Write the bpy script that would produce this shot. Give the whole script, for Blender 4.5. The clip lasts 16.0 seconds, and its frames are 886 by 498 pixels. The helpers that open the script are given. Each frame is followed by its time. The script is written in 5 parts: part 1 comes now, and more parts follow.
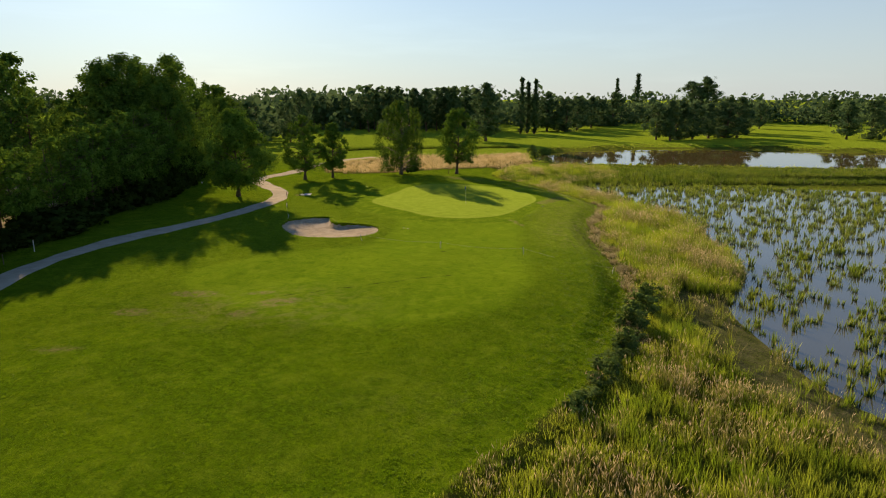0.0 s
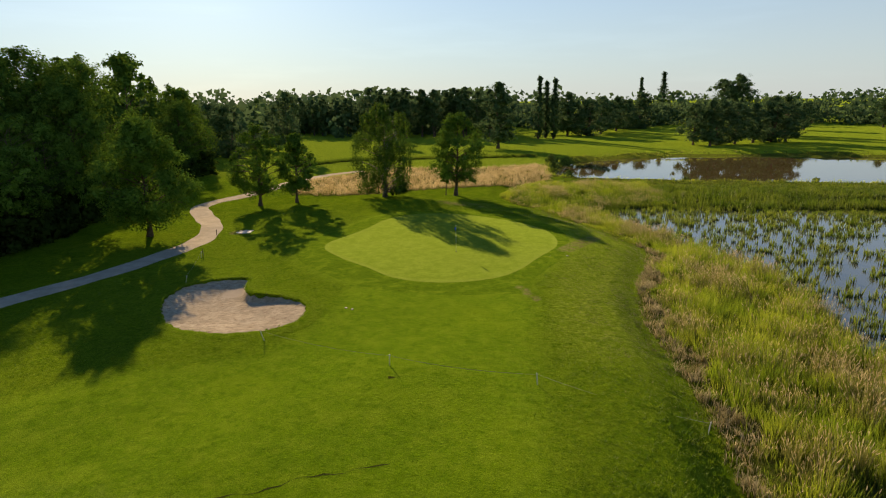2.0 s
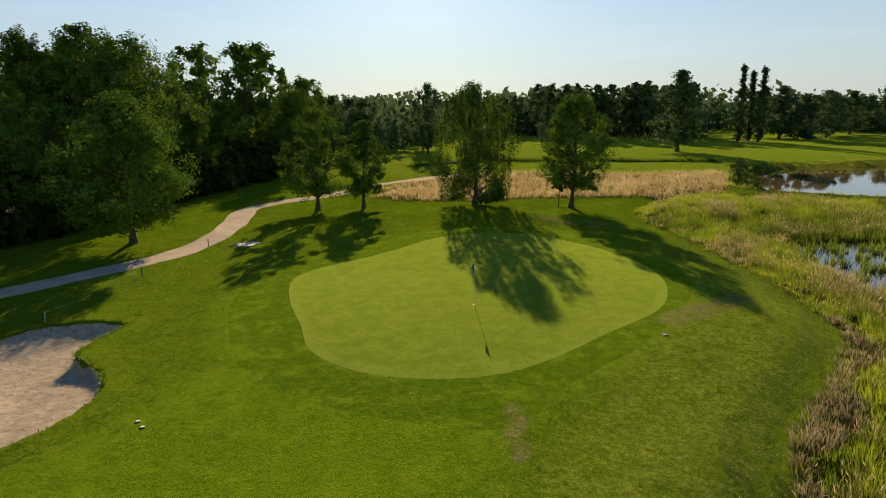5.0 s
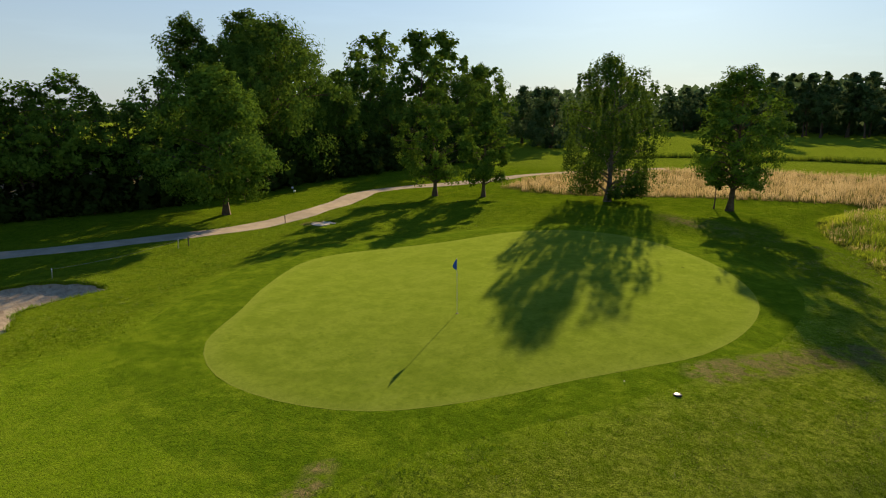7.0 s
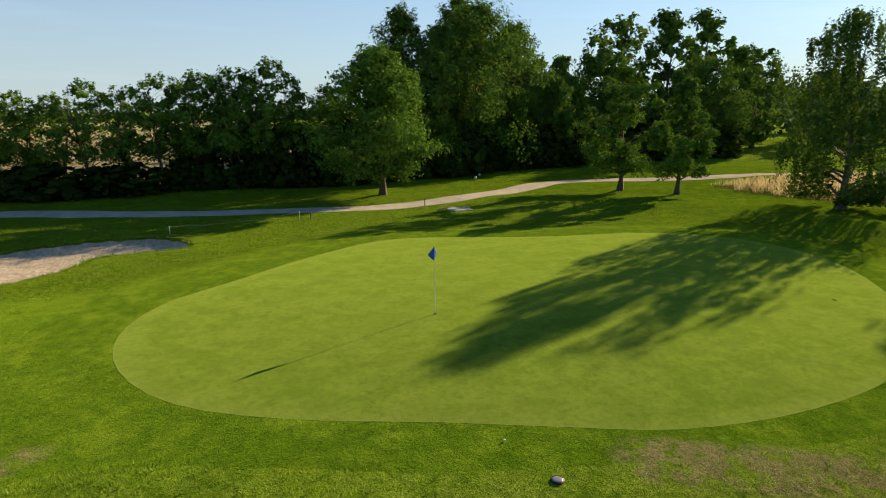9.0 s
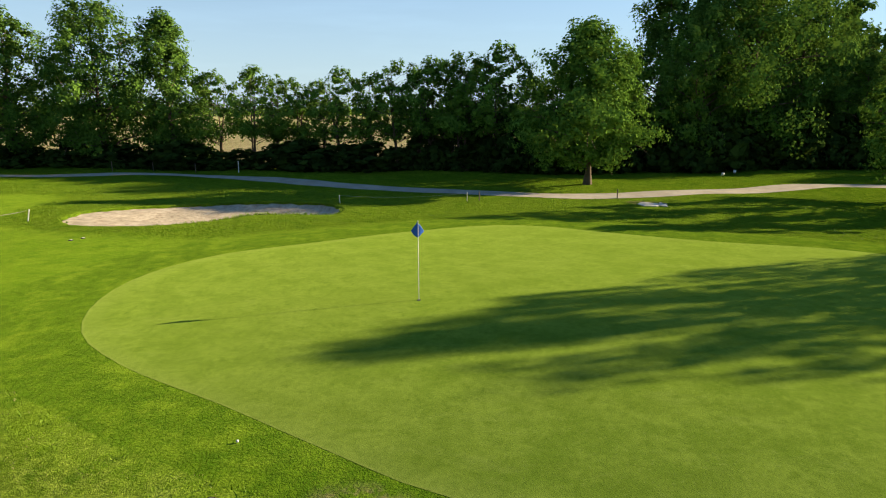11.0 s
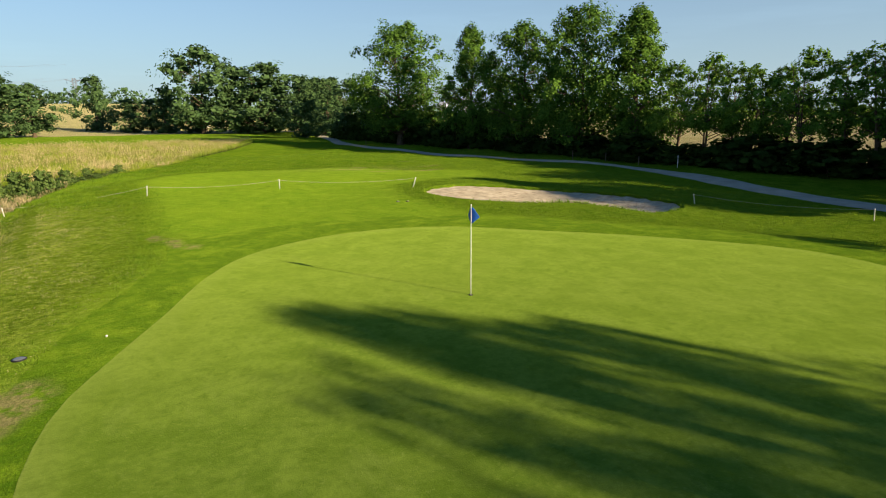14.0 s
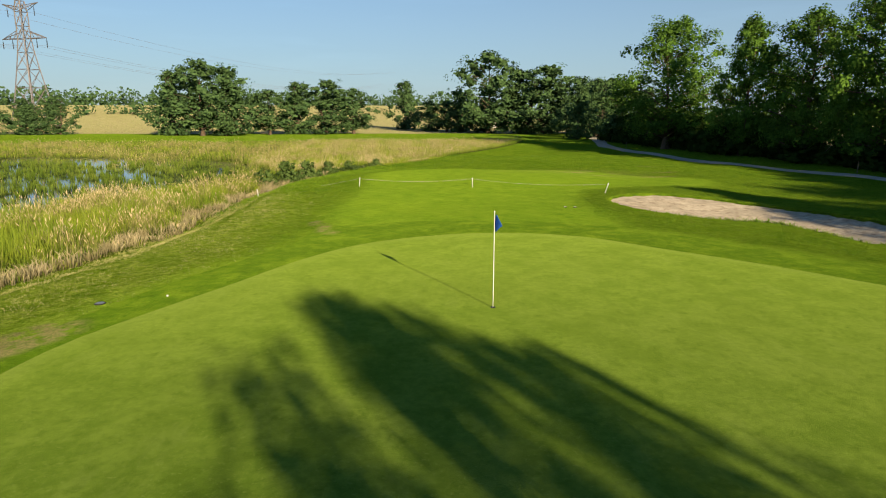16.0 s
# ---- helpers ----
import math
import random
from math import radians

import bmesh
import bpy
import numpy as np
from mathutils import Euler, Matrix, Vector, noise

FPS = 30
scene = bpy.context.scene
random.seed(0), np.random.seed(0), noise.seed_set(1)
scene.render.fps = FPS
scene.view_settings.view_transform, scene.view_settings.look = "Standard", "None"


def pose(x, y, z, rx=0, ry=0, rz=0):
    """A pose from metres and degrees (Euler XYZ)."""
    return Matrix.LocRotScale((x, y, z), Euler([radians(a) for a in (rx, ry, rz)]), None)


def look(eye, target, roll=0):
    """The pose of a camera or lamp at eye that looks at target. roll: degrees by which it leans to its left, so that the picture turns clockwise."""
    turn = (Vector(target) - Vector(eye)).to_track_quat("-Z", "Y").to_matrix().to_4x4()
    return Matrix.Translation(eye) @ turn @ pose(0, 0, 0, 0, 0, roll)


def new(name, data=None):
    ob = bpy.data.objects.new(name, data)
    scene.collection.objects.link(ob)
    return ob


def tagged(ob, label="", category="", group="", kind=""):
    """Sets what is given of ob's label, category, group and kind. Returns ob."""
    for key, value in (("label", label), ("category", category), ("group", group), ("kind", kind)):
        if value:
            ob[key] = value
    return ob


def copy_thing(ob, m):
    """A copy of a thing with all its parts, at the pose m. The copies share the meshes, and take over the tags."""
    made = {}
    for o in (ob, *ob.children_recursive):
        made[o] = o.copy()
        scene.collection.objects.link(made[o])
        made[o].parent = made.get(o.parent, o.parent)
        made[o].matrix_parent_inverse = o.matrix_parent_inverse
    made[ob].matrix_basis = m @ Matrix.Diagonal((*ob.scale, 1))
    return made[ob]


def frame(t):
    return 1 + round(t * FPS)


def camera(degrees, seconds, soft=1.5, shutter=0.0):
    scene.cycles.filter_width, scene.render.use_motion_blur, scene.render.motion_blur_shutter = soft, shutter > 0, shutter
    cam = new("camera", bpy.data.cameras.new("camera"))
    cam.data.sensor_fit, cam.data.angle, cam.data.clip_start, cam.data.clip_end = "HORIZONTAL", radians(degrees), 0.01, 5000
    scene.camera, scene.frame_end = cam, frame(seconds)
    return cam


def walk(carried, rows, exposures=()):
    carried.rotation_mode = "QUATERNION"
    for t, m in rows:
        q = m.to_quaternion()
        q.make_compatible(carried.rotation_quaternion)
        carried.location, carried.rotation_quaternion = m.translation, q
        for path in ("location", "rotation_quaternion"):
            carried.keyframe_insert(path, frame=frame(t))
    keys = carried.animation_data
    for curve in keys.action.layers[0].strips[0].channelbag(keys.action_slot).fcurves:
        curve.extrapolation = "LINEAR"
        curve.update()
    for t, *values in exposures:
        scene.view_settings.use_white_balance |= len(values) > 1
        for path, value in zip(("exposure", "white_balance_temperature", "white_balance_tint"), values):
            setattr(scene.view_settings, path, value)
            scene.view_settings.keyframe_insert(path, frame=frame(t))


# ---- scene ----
cam = camera(71.3, 16.0, soft=1.1)

PATH = [
    (0, (-0.045, -71.287, 11.806), (-0.116, -69.344, 11.336), 0.0),
    (0.5, (0.485, -65.065, 11.78), (0.406, -63.123, 11.311), -0.1),
    (1, (1.036, -59.267, 11.84), (0.946, -57.324, 11.375), -0.3),
    (1.5, (1.645, -53.704, 11.773), (1.538, -51.761, 11.311), -0.5),
    (2, (2.247, -48.649, 11.804), (2.115, -46.708, 11.341), -0.6),
    (2.5, (3.136, -43.97, 11.592), (2.957, -42.032, 11.133), -0.7),
    (3, (4.168, -39.915, 11.303), (3.929, -37.982, 10.847), -0.8),
    (3.5, (5.286, -36.221, 10.875), (4.965, -34.299, 10.424), -0.8),
    (4, (6.577, -32.85, 10.324), (6.124, -30.953, 9.88), -0.9),
    (5.25, (10.1, -25.53, 8.94), (9.291, -23.754, 8.499), -0.7),
    (6.5, (13.498, -19.05, 7.766), (12.318, -17.495, 7.329), -0.5),
    (7, (14.643, -16.433, 7.419), (13.311, -15.006, 6.98), -0.4),
    (7.5, (15.582, -13.841, 7.094), (14.105, -12.566, 6.654), -0.3),
    (8, (16.273, -11.127, 6.72), (14.658, -10.031, 6.283), -0.5),
    (9.25, (16.83, -4.76, 5.83), (14.961, -4.196, 5.393), -0.45),
    (10.5, (15.953, 0.955, 5.102), (14.002, 0.9, 4.664), -0.4),
    (11, (15.308, 3.088, 4.894), (13.381, 2.781, 4.455), -0.2),
    (11.5, (14.456, 5.034, 4.724), (12.592, 4.458, 4.283), -0.1),
    (12, (13.342, 6.768, 4.561), (11.585, 5.92, 4.12), -0.2),
    (12.5, (12.079, 8.311, 4.394), (10.469, 7.208, 3.956), -0.4),
    (13, (10.649, 9.577, 4.225), (9.22, 8.247, 3.79), -0.6),
    (13.5, (9.125, 10.699, 4.154), (7.907, 9.173, 3.724), -0.5),
    (14, (7.528, 11.563, 4.112), (6.539, 9.878, 3.685), -0.4),
    (14.5, (5.976, 12.148, 4.067), (5.206, 10.351, 3.642), -0.3),
    (15, (4.481, 12.535, 4.065), (3.924, 10.661, 3.642), -0.2),
    (15.5, (3.1, 12.745, 4.093), (2.764, 10.819, 3.67), -0.1),
    (16, (1.903, 12.84, 4.079), (1.78, 10.888, 3.66), -0.0),
]
EXPOSURES = [(0, 1.60, 7600, 19), (4, 1.50, 7600, 19), (7, 1.48, 7450, 18), (8.5, 1.60, 7050, 15), (11, 1.87, 6550, 10), (13.5, 1.58, 6500, 10), (16, 1.30, 6500, 10)]
walk(cam, [(t, look(eye, target, roll)) for t, eye, target, roll in PATH], EXPOSURES)

# ---- world, sun and exposure ----
SUN_ELEV = 18.4
SUN_AZ = math.atan2(-2.66, 5.81)          # from +y towards +x
sky = bpy.data.worlds.new("sky")
scene.world = sky
sky.use_nodes = True
wn = sky.node_tree
bg = wn.nodes["Background"]
tex = wn.nodes.new("ShaderNodeTexSky")
tex.sky_type = "NISHITA"
tex.sun_disc = False
tex.sun_elevation = radians(SUN_ELEV)
tex.sun_rotation = SUN_AZ
tex.air_density, tex.dust_density, tex.ozone_density = 1.0, 0.17, 3.2
tint = wn.nodes.new("ShaderNodeMix")
tint.data_type, tint.blend_type = "RGBA", "MULTIPLY"
tint.inputs[0].default_value = 1.0
tint.inputs[7].default_value = (0.66, 0.88, 1.00, 1)
wn.links.new(tex.outputs["Color"], tint.inputs[6])
# summer haze: thick towards the horizon, thin overhead
where = wn.nodes.new("ShaderNodeTexCoord")
split = wn.nodes.new("ShaderNodeSeparateXYZ")
wn.links.new(where.outputs["Generated"], split.inputs[0])
haze = None
for op, v in (("SUBTRACT", None), ("MINIMUM", 1.0), ("POWER", 3.2), ("MULTIPLY", 0.85)):
    n = wn.nodes.new("ShaderNodeMath")
    n.operation = op
    if haze is None:
        n.inputs[0].default_value = 1.0
        wn.links.new(split.outputs["Z"], n.inputs[1])
    else:
        wn.links.new(haze, n.inputs[0])
        n.inputs[1].default_value = v
    haze = n.outputs[0]
# faint streaks of high cloud
stretch = wn.nodes.new("ShaderNodeMapping")
stretch.inputs["Scale"].default_value = (1.6, 1.6, 14)
wisp = wn.nodes.new("ShaderNodeTexNoise")
wisp.inputs["Scale"].default_value, wisp.inputs["Detail"].default_value, wisp.inputs["Roughness"].default_value = 1.4, 5.0, 0.6
thin = wn.nodes.new("ShaderNodeMapRange")
thin.inputs["From Min"].default_value, thin.inputs["From Max"].default_value, thin.inputs["To Min"].default_value, thin.inputs["To Max"].default_value = 0.54, 0.74, 1.0, 1.06
wn.links.new(where.outputs["Generated"], stretch.inputs["Vector"])
wn.links.new(stretch.outputs["Vector"], wisp.inputs["Vector"])
wn.links.new(wisp.outputs["Fac"], thin.inputs["Value"])
veil = wn.nodes.new("ShaderNodeMix")
veil.data_type = "RGBA"
veil.inputs[7].default_value = (3.35, 4.1, 4.6, 1)
wn.links.new(haze, veil.inputs[0])
wn.links.new(tint.outputs[2], veil.inputs[6])
cloud = wn.nodes.new("ShaderNodeMix")
cloud.data_type, cloud.blend_type = "RGBA", "MULTIPLY"
cloud.inputs[0].default_value = 1.0
wn.links.new(veil.outputs[2], cloud.inputs[6])
wn.links.new(thin.outputs["Result"], cloud.inputs[7])
wn.links.new(cloud.outputs[2], bg.inputs["Color"])
bg.inputs["Strength"].default_value = 0.05

sun = new("sun", bpy.data.lights.new("sun", "SUN"))
sun.data.energy, sun.data.angle, sun.data.color = 4.2, radians(0.55), (1.0, 0.80, 0.52)
ce = math.cos(radians(SUN_ELEV))
to_sun = Vector((math.sin(SUN_AZ) * ce, math.cos(SUN_AZ) * ce, math.sin(radians(SUN_ELEV))))
sun.matrix_world = look(to_sun * 100, (0, 0, 0))


# ---- materials ----
def nodes_of(name):
    m = bpy.data.materials.new(name)
    m.use_nodes = True
    t = m.node_tree
    return m, t, t.nodes["Principled BSDF"]


def add(t, kind, **values):
    n = t.nodes.new(kind)
    for key, v in values.items():
        n.inputs[key].default_value = v
    return n


def noise_node(t, scale, detail=4.0, rough=0.6, stretch=None):
    co = t.nodes.new("ShaderNodeNewGeometry")
    n = t.nodes.new("ShaderNodeTexNoise")
    n.inputs["Scale"].default_value, n.inputs["Detail"].default_value, n.inputs["Roughness"].default_value = scale, detail, rough
    if stretch:
        mp = t.nodes.new("ShaderNodeMapping")
        mp.inputs["Scale"].default_value = stretch
        t.links.new(co.outputs["Position"], mp.inputs["Vector"])
        t.links.new(mp.outputs["Vector"], n.inputs["Vector"])
    else:
        t.links.new(co.outputs["Position"], n.inputs["Vector"])
    return n.outputs["Fac"]


def ramp(t, fac, a, b, lo=0.35, hi=0.65):
    """fac mapped to two colours."""
    n = t.nodes.new("ShaderNodeValToRGB")
    n.color_ramp.elements[0].position, n.color_ramp.elements[1].position = lo, hi
    n.color_ramp.elements[0].color, n.color_ramp.elements[1].color = (*a, 1), (*b, 1)
    t.links.new(fac, n.inputs["Fac"])
    return n.outputs["Color"]


def mix(t, fac, a, b, mode="MIX"):
    n = t.nodes.new("ShaderNodeMix")
    n.data_type, n.blend_type = "RGBA", mode
    for sock, v in ((n.inputs[0], fac), (n.inputs[6], a), (n.inputs[7], b)):
        if isinstance(v, (int, float)):
            sock.default_value = v
        elif isinstance(v, tuple):
            sock.default_value = (*v, 1)
        else:
            t.links.new(v, sock)
    return n.outputs[2]


def calc(t, op, a, b=0.0, c=None, clamp=False):
    n = t.nodes.new("ShaderNodeMath")
    n.operation, n.use_clamp = op, clamp
    for i, v in enumerate((a, b) if c is None else (a, b, c)):
        if isinstance(v, (int, float)):
            n.inputs[i].default_value = v
        else:
            t.links.new(v, n.inputs[i])
    return n.outputs[0]


def span(t, v, lo, hi):
    n = t.nodes.new("ShaderNodeMapRange")
    n.interpolation_type = "SMOOTHSTEP"
    t.links.new(v, n.inputs["Value"])
    n.inputs["From Min"].default_value, n.inputs["From Max"].default_value = lo, hi
    return n.outputs["Result"]


def bump(t, bsdf, height, strength=0.5, dist=0.02):
    n = t.nodes.new("ShaderNodeBump")
    n.inputs["Distance"].default_value = dist
    if isinstance(strength, (int, float)):
        n.inputs["Strength"].default_value = strength
    else:
        t.links.new(strength, n.inputs["Strength"])
    t.links.new(height, n.inputs["Height"])
    t.links.new(n.outputs["Normal"], bsdf.inputs["Normal"])


def attr(t, name):
    n = t.nodes.new("ShaderNodeAttribute")
    n.attribute_name = name
    return n.outputs["Fac"]


def plain(name, colour, rough=0.6, metal=0.0, vary=0.15, scale=6.0, relief=0.2, gloss=0.3):
    """A surface of one colour with grain and wear at two scales."""
    m, t, b = nodes_of(name)
    dark = tuple(c * (1 - 2 * vary) for c in colour)
    a = ramp(t, noise_node(t, scale), dark, colour)
    col = mix(t, 0.3, a, ramp(t, noise_node(t, scale * 9), dark, colour))
    t.links.new(col, b.inputs["Base Color"])
    b.inputs["Roughness"].default_value, b.inputs["Metallic"].default_value = rough, metal
    b.inputs["Specular IOR Level"].default_value = gloss
    bump(t, b, noise_node(t, scale * 12), relief, 0.004)
    return m


def leaf_material(name, dark, light, through_colour, share=0.35, yellow=None):
    m, t, b = nodes_of(name)
    isl = t.nodes.new("ShaderNodeNewGeometry").outputs["Random Per Island"]
    col = mix(t, isl, dark, light)
    col = mix(t, calc(t, "MULTIPLY", span(t, noise_node(t, 0.5, 2.0), 0.45, 0.7), 0.5), col, tuple(min(1, 1.35 * c) for c in light))
    if yellow:
        col = mix(t, span(t, isl, 0.86, 0.98), col, yellow)
    t.links.new(col, b.inputs["Base Color"])
    b.inputs["Roughness"].default_value = 0.8
    b.inputs["Specular IOR Level"].default_value = 0.0
    tr = t.nodes.new("ShaderNodeBsdfTranslucent")
    tr.inputs["Color"].default_value = (*through_colour, 1)
    mx = t.nodes.new("ShaderNodeMixShader")
    mx.inputs[0].default_value = share
    t.links.new(b.outputs[0], mx.inputs[1])
    t.links.new(tr.outputs[0], mx.inputs[2])
    t.links.new(mx.outputs[0], t.nodes["Material Output"].inputs["Surface"])
    return m


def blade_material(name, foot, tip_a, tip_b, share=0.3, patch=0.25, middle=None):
    """Upright blades: shade among the stems painted as a darker foot, tips between two colours by clump and by patch of
    ground.
    """
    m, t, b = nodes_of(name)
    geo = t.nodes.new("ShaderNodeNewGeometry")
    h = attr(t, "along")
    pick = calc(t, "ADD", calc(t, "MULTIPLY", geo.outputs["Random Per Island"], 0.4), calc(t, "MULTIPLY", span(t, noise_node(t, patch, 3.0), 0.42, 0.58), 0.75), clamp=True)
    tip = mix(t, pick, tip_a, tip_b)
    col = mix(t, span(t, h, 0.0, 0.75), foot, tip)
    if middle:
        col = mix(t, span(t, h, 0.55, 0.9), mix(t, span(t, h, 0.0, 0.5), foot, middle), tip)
    t.links.new(col, b.inputs["Base Color"])
    b.inputs["Roughness"].default_value = 0.6
    b.inputs["Specular IOR Level"].default_value = 0.2
    tr = t.nodes.new("ShaderNodeBsdfTranslucent")
    t.links.new(col, tr.inputs["Color"])
    mx = t.nodes.new("ShaderNodeMixShader")
    mx.inputs[0].default_value = share
    t.links.new(b.outputs[0], mx.inputs[1])
    t.links.new(tr.outputs[0], mx.inputs[2])
    t.links.new(mx.outputs[0], t.nodes["Material Output"].inputs["Surface"])
    return m


def fuzz(b, weight=0.16, spread=0.28):
    """Grass tips catch low light as a soft sheen."""
    b.inputs["Diffuse Roughness"].default_value = spread
    b.inputs["Specular IOR Level"].default_value = 0.0
    b.inputs["Sheen Weight"].default_value = weight
    b.inputs["Sheen Roughness"].default_value = 0.45
    b.inputs["Sheen Tint"].default_value = (0.50, 0.70, 0.08, 1)


def ground_material():
    m, t, b = nodes_of("turf_and_soil")
    fine, mid, wide = noise_node(t, 22, 5.0, 0.7), noise_node(t, 2.6, 5.0, 0.65), noise_node(t, 0.13, 4.0, 0.6)
    # mown rough: mixed fresh and dull green, thinner and drier in places
    rough = mix(t, span(t, noise_node(t, 4.2, 6.0, 0.75), 0.36, 0.64), (0.03355, 0.08885, 0.002727), (0.1075, 0.2191, 0.004286))
    rough = mix(t, calc(t, "MULTIPLY", span(t, noise_node(t, 1.5, 6.0, 0.8), 0.50, 0.68), 0.55), rough, (0.03848, 0.1027, 0.002727))
    rough = mix(t, calc(t, "MULTIPLY", span(t, wide, 0.42, 0.68), 0.7), rough, (0.1184, 0.2054, 0.005842))
    rough = mix(t, calc(t, "MULTIPLY", span(t, noise_node(t, 0.55, 5.0, 0.7), 0.48, 0.66), 0.5), rough, (0.04538, 0.1108, 0.003246))
    dry = calc(t, "MULTIPLY", span(t, attr(t, "dry"), 0.15, 0.9), span(t, noise_node(t, 1.3, 6.0, 0.7), 0.40, 0.66))
    rough = mix(t, dry, rough, (0.2652, 0.2262, 0.0936))
    pale = mix(t, span(t, noise_node(t, 3.4, 6.0, 0.75), 0.36, 0.64), (0.1332, 0.2251, 0.01168), (0.2861, 0.3749, 0.04545))
    rough = mix(t, calc(t, "MULTIPLY", attr(t, "pale"), 0.40, clamp=True), rough, pale)
    worn_and_sunlit = calc(t, "MULTIPLY", span(t, attr(t, "worn_and_sunlit"), 0.3, 0.8), span(t, noise_node(t, 2.2, 6.0, 0.7), 0.38, 0.58))
    # mown fairway and collar
    fair = mix(t, span(t, mid, 0.3, 0.72), (0.06807, 0.1627, 0.003506), (0.09966, 0.2123, 0.004674))
    fair = mix(t, span(t, wide, 0.40, 0.65), fair, (0.1124, 0.2102, 0.005455))
    edge = calc(t, "ADD", attr(t, "fair"), calc(t, "MULTIPLY", calc(t, "SUBTRACT", noise_node(t, 1.6), 0.5), 0.7))
    lawn = mix(t, calc(t, "MULTIPLY", span(t, edge, -2.6, 2.0), 0.5), rough, fair)
    coll = mix(t, span(t, mid, 0.34, 0.68), (0.0396, 0.1049, 0.00375), (0.0836, 0.1659, 0.006))
    lawn = mix(t, span(t, calc(t, "ADD", attr(t, "collar"), calc(t, "MULTIPLY", calc(t, "SUBTRACT", noise_node(t, 5.0), 0.5), 0.12)), -0.03, 0.03), lawn, coll)
    lawn = mix(t, calc(t, "MULTIPLY", span(t, noise_node(t, 0.75, 6.0, 0.78), 0.46, 0.64), 0.75), lawn, (0.1628, 0.2597, 0.01428))
    lawn = mix(t, calc(t, "MULTIPLY", span(t, noise_node(t, 1.15, 6.0, 0.78), 0.50, 0.66), 0.75), lawn, (0.0513, 0.1292, 0.003895))
    lawn = mix(t, calc(t, "MULTIPLY", worn_and_sunlit, 0.9), lawn, (0.234, 0.1755, 0.0975))
    # wild bank, mud, fields
    wild = mix(t, span(t, mid, 0.35, 0.65), (0.03848, 0.06116, 0.004674), (0.0858, 0.0741, 0.0273))
    mud = mix(t, span(t, noise_node(t, 1.1, 6.0, 0.7), 0.35, 0.65), (0.050, 0.042, 0.034), (0.115, 0.095, 0.075))
    wild = mix(t, span(t, attr(t, "mud"), 0.2, 0.6), wild, mud)
    corn = mix(t, span(t, noise_node(t, 0.6, 5.0, 0.7, (0.15, 1, 1)), 0.35, 0.65), (0.33, 0.235, 0.165), (0.43, 0.325, 0.245))
    col = mix(t, span(t, calc(t, "ADD", attr(t, "wild"), calc(t, "MULTIPLY", calc(t, "SUBTRACT", noise_node(t, 1.2), 0.5), 1.2)), -0.15, 0.15), lawn, wild)
    col = mix(t, span(t, attr(t, "corn"), 0.45, 0.55), col, corn)
    tuft = calc(t, "MULTIPLY", span(t, noise_node(t, 6.0, 4.0, 0.75), 0.43, 0.60), calc(t, "SUBTRACT", 0.72, calc(t, "MULTIPLY", span(t, calc(t, "MAXIMUM", attr(t, "fair"), attr(t, "collar")), -1.2, 0.6), 0.42)))
    col = mix(t, tuft, col, mix(t, 0.55, col, (0.01346, 0.04026, 0.00153)))
    col = mix(t, calc(t, "MULTIPLY", span(t, fine, 0.40, 0.60), 0.75), col, mix(t, 0.6, col, (0.0148, 0.03922, 0.001168)))
    t.links.new(col, b.inputs["Base Color"])
    b.inputs["Roughness"].default_value = 0.9
    fuzz(b)
    smooth = span(t, calc(t, "MAXIMUM", attr(t, "fair"), attr(t, "collar")), -1.6, 0.4)
    hgt = calc(t, "ADD", noise_node(t, 4.2, 6.0, 0.8), calc(t, "MULTIPLY", noise_node(t, 30, 3.0, 0.7), 0.4))
    bump(t, b, hgt, calc(t, "SUBTRACT", 0.85, calc(t, "MULTIPLY", smooth, 0.45)), 0.18)
    return m


